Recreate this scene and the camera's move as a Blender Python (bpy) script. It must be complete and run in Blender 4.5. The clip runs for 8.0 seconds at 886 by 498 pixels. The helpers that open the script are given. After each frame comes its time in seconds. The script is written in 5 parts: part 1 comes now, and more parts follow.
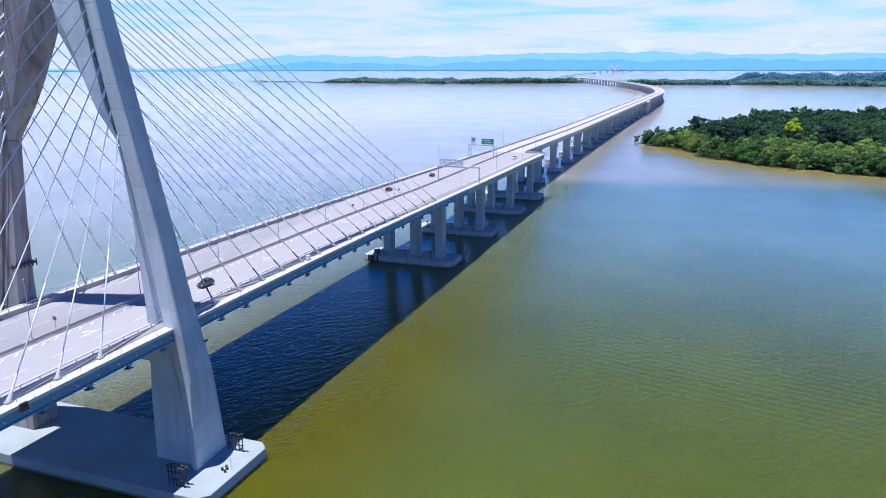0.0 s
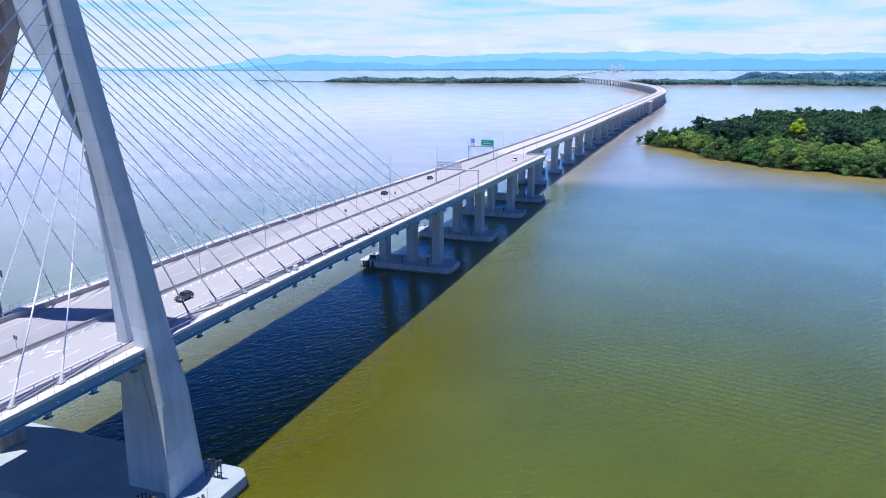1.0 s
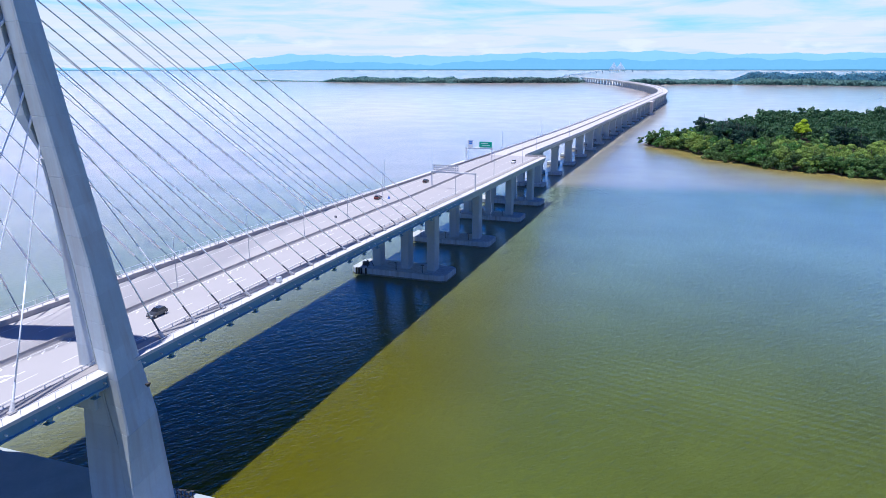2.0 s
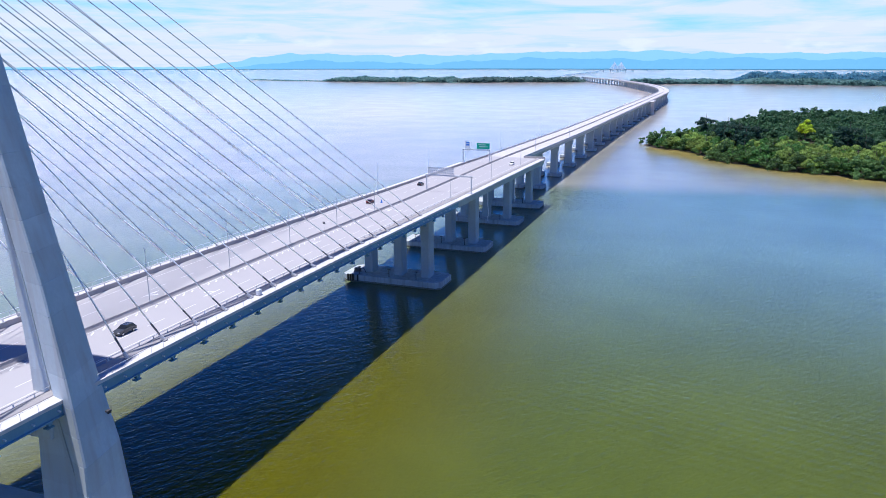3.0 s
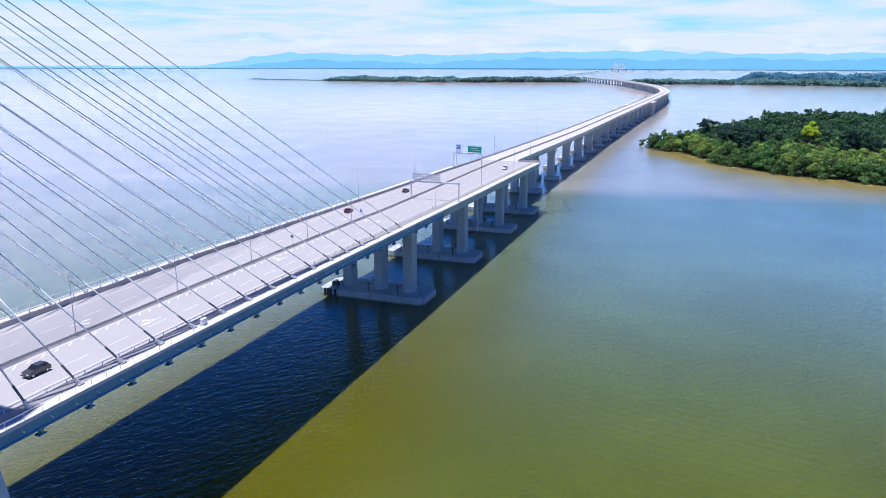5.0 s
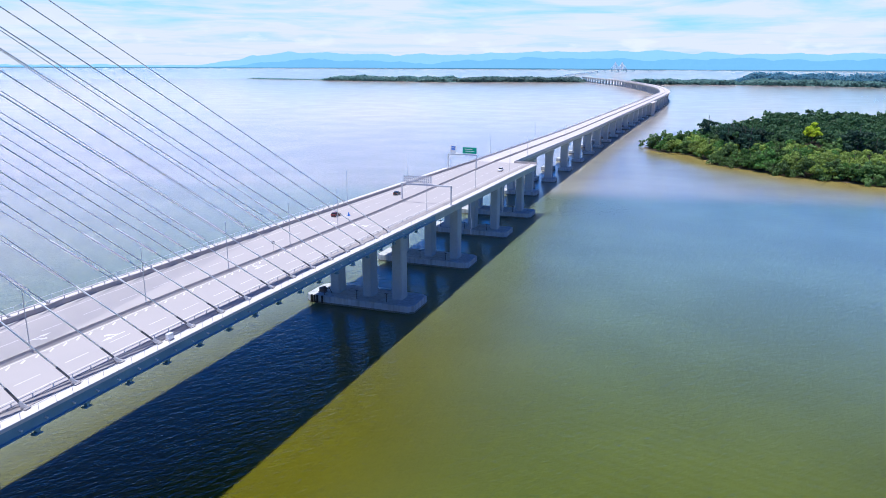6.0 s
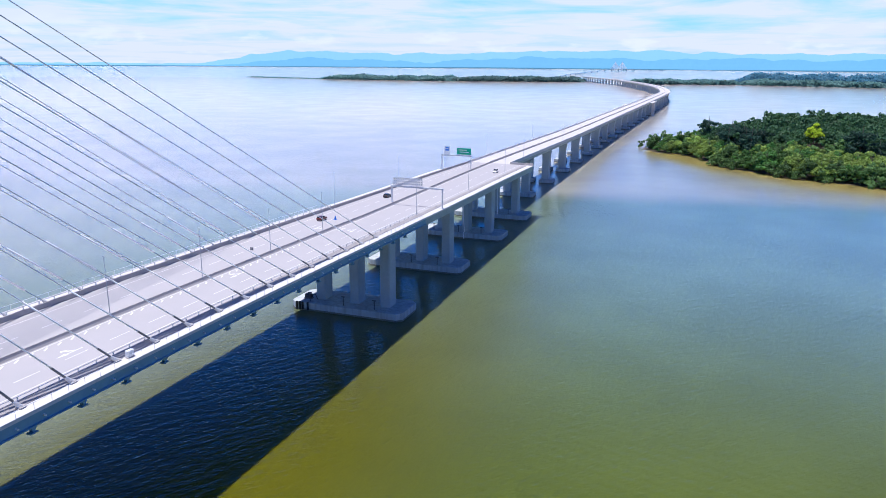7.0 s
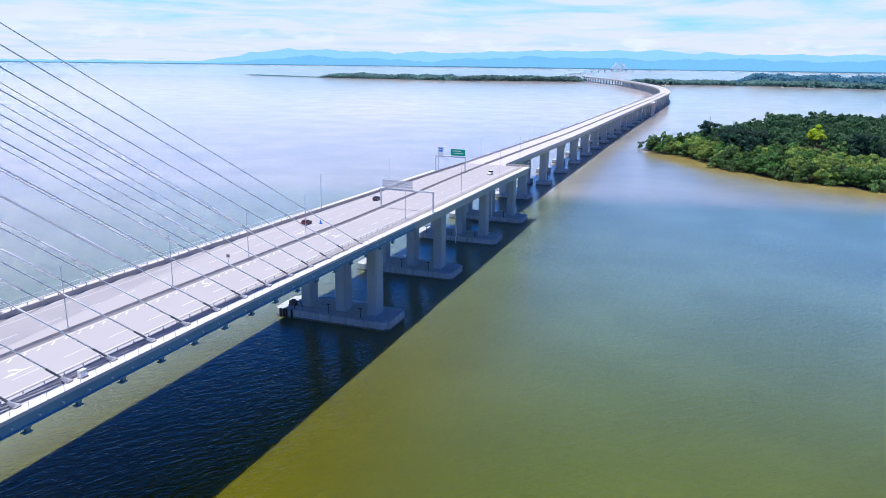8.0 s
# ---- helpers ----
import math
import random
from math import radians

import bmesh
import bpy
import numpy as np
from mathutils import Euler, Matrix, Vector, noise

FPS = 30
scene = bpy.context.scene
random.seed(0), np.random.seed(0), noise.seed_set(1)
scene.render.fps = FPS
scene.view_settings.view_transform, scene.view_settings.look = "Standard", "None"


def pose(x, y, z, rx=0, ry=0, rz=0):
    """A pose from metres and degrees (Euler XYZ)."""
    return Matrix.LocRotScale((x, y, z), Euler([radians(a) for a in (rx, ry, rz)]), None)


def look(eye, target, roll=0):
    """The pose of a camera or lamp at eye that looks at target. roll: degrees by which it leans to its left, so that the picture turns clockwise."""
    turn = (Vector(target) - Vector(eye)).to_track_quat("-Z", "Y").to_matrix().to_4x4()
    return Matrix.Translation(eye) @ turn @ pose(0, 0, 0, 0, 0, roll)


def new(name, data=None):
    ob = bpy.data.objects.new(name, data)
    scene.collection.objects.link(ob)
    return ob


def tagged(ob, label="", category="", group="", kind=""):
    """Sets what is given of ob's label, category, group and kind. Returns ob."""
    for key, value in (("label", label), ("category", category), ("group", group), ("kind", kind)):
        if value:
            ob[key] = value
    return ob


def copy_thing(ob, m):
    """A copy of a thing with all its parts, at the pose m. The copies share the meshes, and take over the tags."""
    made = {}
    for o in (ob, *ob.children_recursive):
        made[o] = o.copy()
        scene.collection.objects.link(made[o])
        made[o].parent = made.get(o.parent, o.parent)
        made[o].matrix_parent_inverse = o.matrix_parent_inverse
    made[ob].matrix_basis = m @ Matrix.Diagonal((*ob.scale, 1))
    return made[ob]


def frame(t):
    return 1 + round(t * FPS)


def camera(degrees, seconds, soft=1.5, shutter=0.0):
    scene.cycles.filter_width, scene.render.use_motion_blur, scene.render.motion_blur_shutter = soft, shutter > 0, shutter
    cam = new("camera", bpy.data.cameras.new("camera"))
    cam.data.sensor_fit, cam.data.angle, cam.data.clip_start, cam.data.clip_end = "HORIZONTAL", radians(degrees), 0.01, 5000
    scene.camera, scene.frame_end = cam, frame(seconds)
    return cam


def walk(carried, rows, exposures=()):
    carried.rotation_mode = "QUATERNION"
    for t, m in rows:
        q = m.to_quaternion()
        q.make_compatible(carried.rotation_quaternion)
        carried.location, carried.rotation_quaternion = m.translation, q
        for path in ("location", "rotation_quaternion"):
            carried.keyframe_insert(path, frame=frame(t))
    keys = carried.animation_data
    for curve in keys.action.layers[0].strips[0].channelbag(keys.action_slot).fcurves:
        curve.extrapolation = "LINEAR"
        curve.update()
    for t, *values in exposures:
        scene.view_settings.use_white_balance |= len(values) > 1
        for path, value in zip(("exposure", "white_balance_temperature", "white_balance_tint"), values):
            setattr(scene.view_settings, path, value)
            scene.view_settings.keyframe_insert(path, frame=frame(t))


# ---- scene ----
cam = camera(62.98, 8.0, soft=0.9)


def cam_pose(x, y, z, yaw, pitch, lean):
    return pose(x, y, z, 0, 0, yaw) @ pose(0, 0, 0, pitch) @ pose(0, 0, 0, 0, lean) @ pose(0, 0, 0, 90)


PATH = [
    (0.0, 105.06, -113.32, 75.01, 19.88, -14.18, 0.07),
    (0.5, 103.95, -108.30, 74.94, 19.92, -14.21, 0.05),
    (1.0, 102.85, -103.40, 74.87, 19.96, -14.21, 0.03),
    (1.5, 101.97, -98.46, 74.88, 19.98, -14.21, 0.03),
    (3.0, 99.87, -83.86, 74.84, 20.04, -14.27, 0.00),
    (3.5, 99.39, -78.96, 74.81, 20.04, -14.28, -0.02),
    (4.0, 98.98, -74.15, 74.73, 20.05, -14.30, -0.05),
    (4.5, 98.74, -69.29, 74.68, 20.06, -14.29, -0.11),
    (6.0, 98.16, -55.39, 74.17, 20.06, -14.31, -0.27),
    (6.5, 98.04, -50.75, 74.05, 20.04, -14.34, -0.35),
    (7.0, 97.86, -46.22, 73.89, 20.03, -14.37, -0.46),
    (7.5, 97.75, -41.57, 73.74, 20.00, -14.39, -0.62),
    (8.0, 97.58, -36.96, 73.74, 20.00, -14.44, -0.76),
]
walk(cam, [(r[0], cam_pose(*r[1:])) for r in PATH], exposures=[(0.0, 0.23, 5130, 13), (4.0, 0.25, 5230, 13), (8.0, 0.25, 5300, 13)])

# ---- world, sun ----
SUN_WAY = Vector((-0.165, -0.125, 1.0)).normalized()
world = bpy.data.worlds.new("World")
scene.world = world
world.use_nodes = True
wn, wl = world.node_tree.nodes, world.node_tree.links
wn.clear()
w_out = wn.new("ShaderNodeOutputWorld")
w_bg = wn.new("ShaderNodeBackground")
w_bg.inputs["Strength"].default_value = 0.06
sky = wn.new("ShaderNodeTexSky")
sky.sky_type = 'NISHITA'
sky.sun_disc = False
sky.sun_elevation = math.asin(SUN_WAY.z)
sky.sun_rotation = math.atan2(SUN_WAY.x, SUN_WAY.y)
sky.air_density, sky.dust_density, sky.ozone_density = 1.2, 0.0, 4.0
# thin high cloud, spread on a flat layer over the sea
tc = wn.new("ShaderNodeTexCoord")
sep = wn.new("ShaderNodeSeparateXYZ")
wl.new(tc.outputs["Generated"], sep.inputs[0])
zz = wn.new("ShaderNodeMath")
zz.operation = 'MAXIMUM'
wl.new(sep.outputs["Z"], zz.inputs[0])
zz.inputs[1].default_value = 0.0
zb = wn.new("ShaderNodeMath")
zb.operation = 'ADD'
wl.new(zz.outputs[0], zb.inputs[0])
zb.inputs[1].default_value = 0.05
comb = wn.new("ShaderNodeCombineXYZ")
for k, ax in enumerate("XY"):
    dv = wn.new("ShaderNodeMath")
    dv.operation = 'DIVIDE'
    wl.new(sep.outputs[ax], dv.inputs[0])
    wl.new(zb.outputs[0], dv.inputs[1])
    wl.new(dv.outputs[0], comb.inputs[k])
cn = wn.new("ShaderNodeTexNoise")
cn.inputs["Scale"].default_value = 0.55
cn.inputs["Detail"].default_value = 9
cn.inputs["Roughness"].default_value = 0.58
cn.inputs["Distortion"].default_value = 0.35
wl.new(comb.outputs[0], cn.inputs["Vector"])
cr = wn.new("ShaderNodeValToRGB")
cr.color_ramp.elements[0].position, cr.color_ramp.elements[1].position = 0.27, 0.54
cr.color_ramp.elements[0].color, cr.color_ramp.elements[1].color = (0, 0, 0, 1), (1, 1, 1, 1)
wl.new(cn.outputs["Fac"], cr.inputs[0])
# clouds thin out overhead and thicken, with haze, towards the horizon
thin = wn.new("ShaderNodeMapRange")
thin.inputs[1].default_value, thin.inputs[2].default_value = 0.08, 0.15
thin.inputs[3].default_value, thin.inputs[4].default_value = 0.95, 0.03
wl.new(zz.outputs[0], thin.inputs[0])
cf = wn.new("ShaderNodeMath")
cf.operation = 'MULTIPLY'
wl.new(cr.outputs[0], cf.inputs[0])
wl.new(thin.outputs[0], cf.inputs[1])
hz = wn.new("ShaderNodeMapRange")
hz.interpolation_type = 'SMOOTHSTEP'
hz.inputs[1].default_value, hz.inputs[2].default_value = 0.0, 0.10
hz.inputs[3].default_value, hz.inputs[4].default_value = 0.9, 0.0
wl.new(zz.outputs[0], hz.inputs[0])
hm = wn.new("ShaderNodeMixRGB")
hm.inputs[2].default_value = (9.8, 10.5, 11.2, 1)
wl.new(hz.outputs[0], hm.inputs[0])
# clear air: deep blue overhead, brighter lower down
deep = wn.new("ShaderNodeHueSaturation")
deep.inputs["Saturation"].default_value = 1.5
lift = wn.new("ShaderNodeMapRange")
lift.interpolation_type = 'SMOOTHSTEP'
lift.inputs[1].default_value, lift.inputs[2].default_value = 0.09, 0.44
lift.inputs[3].default_value, lift.inputs[4].default_value = 1.9, 0.52
wl.new(zz.outputs[0], lift.inputs[0])
wl.new(lift.outputs[0], deep.inputs["Value"])
wl.new(sky.outputs[0], deep.inputs["Color"])
tint = wn.new("ShaderNodeMixRGB")
tint.blend_type = 'MULTIPLY'
tint.inputs[0].default_value = 1.0
tint.inputs[2].default_value = (0.25, 0.83, 1.58, 1)
wl.new(deep.outputs[0], tint.inputs[1])
wl.new(tint.outputs[0], hm.inputs[1])
cm = wn.new("ShaderNodeMixRGB")
cm.inputs[2].default_value = (12.2, 11.8, 11.6, 1)
wl.new(cf.outputs[0], cm.inputs[0])
wl.new(hm.outputs[0], cm.inputs[1])
# small heaped clouds low over the land
pv = wn.new("ShaderNodeMapping")
pv.inputs["Scale"].default_value = (16, 16, 55)
wl.new(tc.outputs["Generated"], pv.inputs[0])
pn = wn.new("ShaderNodeTexNoise")
pn.inputs["Scale"].default_value = 1.0
pn.inputs["Detail"].default_value = 7
wl.new(pv.outputs[0], pn.inputs["Vector"])
pr = wn.new("ShaderNodeMapRange")
pr.inputs[1].default_value, pr.inputs[2].default_value = 0.56, 0.66
pr.inputs[3].default_value, pr.inputs[4].default_value = 0.0, 0.8
wl.new(pn.outputs["Fac"], pr.inputs[0])
pz = wn.new("ShaderNodeMapRange")
pz.inputs[1].default_value, pz.inputs[2].default_value = 0.03, 0.06
pz.inputs[3].default_value, pz.inputs[4].default_value = 1.0, 0.0
wl.new(zz.outputs[0], pz.inputs[0])
pm = wn.new("ShaderNodeMath")
pm.operation = 'MULTIPLY'
wl.new(pr.outputs[0], pm.inputs[0])
wl.new(pz.outputs[0], pm.inputs[1])
puff = wn.new("ShaderNodeMixRGB")
puff.inputs[2].default_value = (13.2, 12.9, 12.7, 1)
wl.new(pm.outputs[0], puff.inputs[0])
wl.new(cm.outputs[0], puff.inputs[1])
wl.new(puff.outputs[0], w_bg.inputs["Color"])
wl.new(w_bg.outputs[0], w_out.inputs[0])

sun_data = bpy.data.lights.new("sun", 'SUN')
sun_data.energy, sun_data.angle, sun_data.color = 5.0, radians(0.53), (1.0, 0.88, 0.74)
sun = new("sun", sun_data)
sun.matrix_world = look(SUN_WAY * 400, (0, 0, 0))


# ---- materials ----
def mat(name, base, rough=0.7, metal=0.0, grain=None, stain=None, bump=None, spec=0.5, vary=0.0, island=0.0, streak=None):
    """base colour; grain/stain: (scale, colour, amount); bump: (scale, strength, distance in m); vary: brightness change from object to object; streak: run-down stains."""
    m = bpy.data.materials.new(name)
    m.use_nodes = True
    n, l = m.node_tree.nodes, m.node_tree.links
    p = n["Principled BSDF"]
    p.inputs["Roughness"].default_value, p.inputs["Metallic"].default_value = rough, metal
    p.inputs["Specular IOR Level"].default_value = spec
    geo = n.new("ShaderNodeNewGeometry")
    rgb = n.new("ShaderNodeRGB")
    rgb.outputs[0].default_value = (*base, 1)
    col = rgb.outputs[0]
    for k, item in enumerate((stain, grain)):
        if not item:
            continue
        scale, other, amount = item
        t = n.new("ShaderNodeTexNoise")
        t.inputs["Scale"].default_value = scale
        t.inputs["Detail"].default_value = 6
        t.inputs["Roughness"].default_value = 0.6
        l.new(geo.outputs["Position"], t.inputs["Vector"])
        r = n.new("ShaderNodeMapRange")
        r.inputs[1].default_value, r.inputs[2].default_value = 0.38, 0.66
        r.inputs[3].default_value, r.inputs[4].default_value = 0.0, amount
        l.new(t.outputs["Fac"], r.inputs[0])
        x = n.new("ShaderNodeMixRGB")
        x.inputs[2].default_value = (*other, 1)
        l.new(r.outputs[0], x.inputs[0])
        l.new(col, x.inputs[1])
        col = x.outputs[0]
    if streak:
        scale, other, amount = streak
        mp = n.new("ShaderNodeMapping")
        mp.inputs["Scale"].default_value = (1, 1, 0.07)
        l.new(geo.outputs["Position"], mp.inputs[0])
        t = n.new("ShaderNodeTexNoise")
        t.inputs["Scale"].default_value = scale
        t.inputs["Detail"].default_value = 7
        l.new(mp.outputs[0], t.inputs["Vector"])
        r = n.new("ShaderNodeMapRange")
        r.inputs[1].default_value, r.inputs[2].default_value = 0.46, 0.72
        r.inputs[3].default_value, r.inputs[4].default_value = 0.0, amount
        l.new(t.outputs["Fac"], r.inputs[0])
        x = n.new("ShaderNodeMixRGB")
        x.inputs[2].default_value = (*other, 1)
        l.new(r.outputs[0], x.inputs[0])
        l.new(col, x.inputs[1])
        col = x.outputs[0]
    for a, src in ((vary, 'object'), (island, 'island')):
        if not a:
            continue
        h = n.new("ShaderNodeHueSaturation")
        r = n.new("ShaderNodeMapRange")
        if src == 'object':
            o = n.new("ShaderNodeObjectInfo")
            l.new(o.outputs["Random"], r.inputs[0])
        else:
            l.new(geo.outputs["Random Per Island"], r.inputs[0])
        r.inputs[3].default_value, r.inputs[4].default_value = 1 - a, 1 + a
        l.new(r.outputs[0], h.inputs["Value"])
        l.new(col, h.inputs["Color"])
        col = h.outputs[0]
    l.new(col, p.inputs["Base Color"])
    if bump:
        t = n.new("ShaderNodeTexNoise")
        t.inputs["Scale"].default_value = bump[0]
        t.inputs["Detail"].default_value = 5
        l.new(geo.outputs["Position"], t.inputs["Vector"])
        b = n.new("ShaderNodeBump")
        b.inputs["Strength"].default_value, b.inputs["Distance"].default_value = bump[1], bump[2]
        l.new(t.outputs["Fac"], b.inputs["Height"])
        l.new(b.outputs[0], p.inputs["Normal"])
    return m


CONCRETE_PIER = mat("pier concrete", (0.43, 0.48, 0.49), 0.8, grain=(1.2, (0.35, 0.40, 0.41), 0.5), stain=(0.15, (0.30, 0.34, 0.36), 0.5), bump=(3, 0.25, 0.02))
CONCRETE_PALE = mat("pale deck concrete", (0.66, 0.63, 0.61), 0.75, grain=(2.0, (0.55, 0.53, 0.52), 0.5), stain=(0.2, (0.52, 0.50, 0.5), 0.4), bump=(4, 0.2, 0.01))
CAP_TOP = mat("pile cap concrete", (0.43, 0.48, 0.48), 0.8, grain=(1.5, (0.36, 0.40, 0.40), 0.5), stain=(0.15, (0.29, 0.32, 0.32), 0.6), bump=(2, 0.25, 0.02))
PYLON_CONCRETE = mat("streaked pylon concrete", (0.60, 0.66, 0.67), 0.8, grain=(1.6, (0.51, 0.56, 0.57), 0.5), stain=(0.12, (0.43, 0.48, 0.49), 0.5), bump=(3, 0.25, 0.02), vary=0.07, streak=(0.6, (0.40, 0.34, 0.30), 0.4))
# brown streaks; the darker base puts the seaward leg's shade into the colour
PYLON_WEATHERED_SHADED = mat("shaded weathered brown-stained pylon concrete", (0.40, 0.37, 0.36), 0.85, grain=(1.6, (0.34, 0.31, 0.29), 0.5), stain=(0.12, (0.26, 0.23, 0.22), 0.6), bump=(3, 0.25, 0.02), vary=0.07, streak=(0.8, (0.15, 0.09, 0.075), 0.85))
PIER_CAP = mat("stained pier cap concrete", (0.54, 0.58, 0.58), 0.85, grain=(1.3, (0.45, 0.48, 0.48), 0.6), stain=(0.3, (0.36, 0.35, 0.33), 0.6), bump=(2, 0.3, 0.02), streak=(0.8, (0.20, 0.16, 0.12), 0.5))
ALGAE = mat("tide stained concrete", (0.20, 0.18, 0.13), 0.85, grain=(2.0, (0.10, 0.10, 0.07), 0.6), stain=(0.5, (0.28, 0.25, 0.18), 0.6))
BARRIER = mat("barrier concrete", (0.46, 0.425, 0.40), 0.85, grain=(2.5, (0.38, 0.35, 0.33), 0.6), stain=(0.25, (0.33, 0.30, 0.28), 0.5), bump=(4, 0.2, 0.01))
ROAD = mat("worn pale asphalt", (0.44, 0.415, 0.41), 0.9, grain=(6.0, (0.41, 0.385, 0.38), 0.6), stain=(0.10, (0.41, 0.39, 0.385), 0.7), bump=(20, 0.2, 0.01))
ROAD_PALE = mat("pale concrete road", (0.60, 0.57, 0.56), 0.88, grain=(3.0, (0.54, 0.51, 0.50), 0.6), stain=(0.05, (0.50, 0.47, 0.46), 0.6), bump=(20, 0.2, 0.01))
PAINT = mat("white road paint", (0.78, 0.77, 0.75), 0.7, grain=(3.0, (0.55, 0.53, 0.52), 0.5))
GIRDER = mat("blue-grey painted girder steel", (0.20, 0.36, 0.48), 0.5, grain=(1.0, (0.15, 0.29, 0.40), 0.5), stain=(0.2, (0.14, 0.25, 0.34), 0.6))
PALE_SLEEVE = mat("blue-grey damper sleeve", (0.30, 0.36, 0.40), 0.5, grain=(2, (0.25, 0.30, 0.34), 0.5))
SLEEVE = mat("grey damper sleeve", (0.16, 0.16, 0.17), 0.5, grain=(2, (0.11, 0.11, 0.12), 0.5))
DARK_STEEL = mat("dark weathered steel", (0.05, 0.05, 0.055), 0.6, grain=(4, (0.10, 0.07, 0.05), 0.5))
CABLE = mat("white cable sheath", (0.86, 0.86, 0.86), 0.35, grain=(1.0, (0.8, 0.8, 0.8), 0.5))
CABLE_PIPE = mat("pale guide pipe sheath", (0.93, 0.93, 0.93), 0.4, grain=(1.0, (0.8, 0.8, 0.8), 0.4))
SOCKET = mat("grey socket paint", (0.62, 0.61, 0.60), 0.5, grain=(3.0, (0.5, 0.48, 0.47), 0.5))
PIPE = mat("white guide pipe", (0.80, 0.80, 0.80), 0.4, grain=(1.0, (0.7, 0.7, 0.7), 0.4))
GALV = mat("galvanised steel", (0.62, 0.63, 0.64), 0.5, metal=0.3, grain=(3, (0.52, 0.53, 0.54), 0.5))
GREEN_SIGN = mat("green sign sheet", (0.0, 0.34, 0.20), 0.45, grain=(1, (0.0, 0.22, 0.12), 0.4))
BLUE_SIGN = mat("blue sign sheet", (0.04, 0.18, 0.62), 0.45, grain=(1, (0.03, 0.10, 0.36), 0.4))
WHITE_SHEET = mat("white sign sheet", (0.78, 0.79, 0.8), 0.5, grain=(1, (0.7, 0.7, 0.7), 0.4))
TYRE = mat("tyre rubber", (0.02, 0.02, 0.02), 0.85)
RIM = mat("alloy rim", (0.5, 0.5, 0.52), 0.35, metal=0.9)
LAMP_GLASS = mat("headlight lens", (0.7, 0.7, 0.7), 0.1)
TAIL = mat("red lamp lens", (0.4, 0.02, 0.02), 0.2)
CAR_GLASS = mat("tinted car glass", (0.02, 0.022, 0.025), 0.06)
BARK = mat("bark", (0.16, 0.13, 0.10), 0.9, grain=(2, (0.10, 0.08, 0.06), 0.6))
MUD = mat("wet mud bank", (0.10, 0.075, 0.045), 0.7, grain=(0.5, (0.06, 0.05, 0.03), 0.7), stain=(0.05, (0.14, 0.10, 0.05), 0.6))


def leaf_mat(name, a, b, trans=0.35):
    m = mat(name, a, 0.55, grain=(0.3, b, 0.7), stain=(0.07, tuple(0.6 * c for c in b), 0.5), island=0.3, vary=0.32, spec=0.3)
    n, l = m.node_tree.nodes, m.node_tree.links
    p = n["Principled BSDF"]
    tr = n.new("ShaderNodeBsdfTranslucent")
    mx = n.new("ShaderNodeMixShader")
    mx.inputs[0].default_value = trans
    l.new(p.inputs["Base Color"].links[0].from_socket, tr.inputs["Color"])
    l.new(p.outputs[0], mx.inputs[1])
    l.new(tr.outputs[0], mx.inputs[2])
    l.new(mx.outputs[0], n["Material Output"].inputs["Surface"])
    return m


LEAF_DARK = leaf_mat("dark forest leaves", (0.07, 0.15, 0.05), (0.04, 0.10, 0.05))
LEAF_BLUE = leaf_mat("deep blue-green forest leaves", (0.045, 0.105, 0.06), (0.03, 0.075, 0.05))
LEAF_MID = leaf_mat("mangrove leaves", (0.15, 0.25, 0.06), (0.075, 0.16, 0.055))
LEAF_GREEN = leaf_mat("fresh green mangrove leaves", (0.13, 0.28, 0.05), (0.075, 0.19, 0.05))
LEAF_PALE = leaf_mat("pale mangrove leaves", (0.34, 0.45, 0.08), (0.20, 0.32, 0.07))
LEAF_LIME = leaf_mat("lime green leaves", (0.48, 0.58, 0.02), (0.36, 0.48, 0.02))


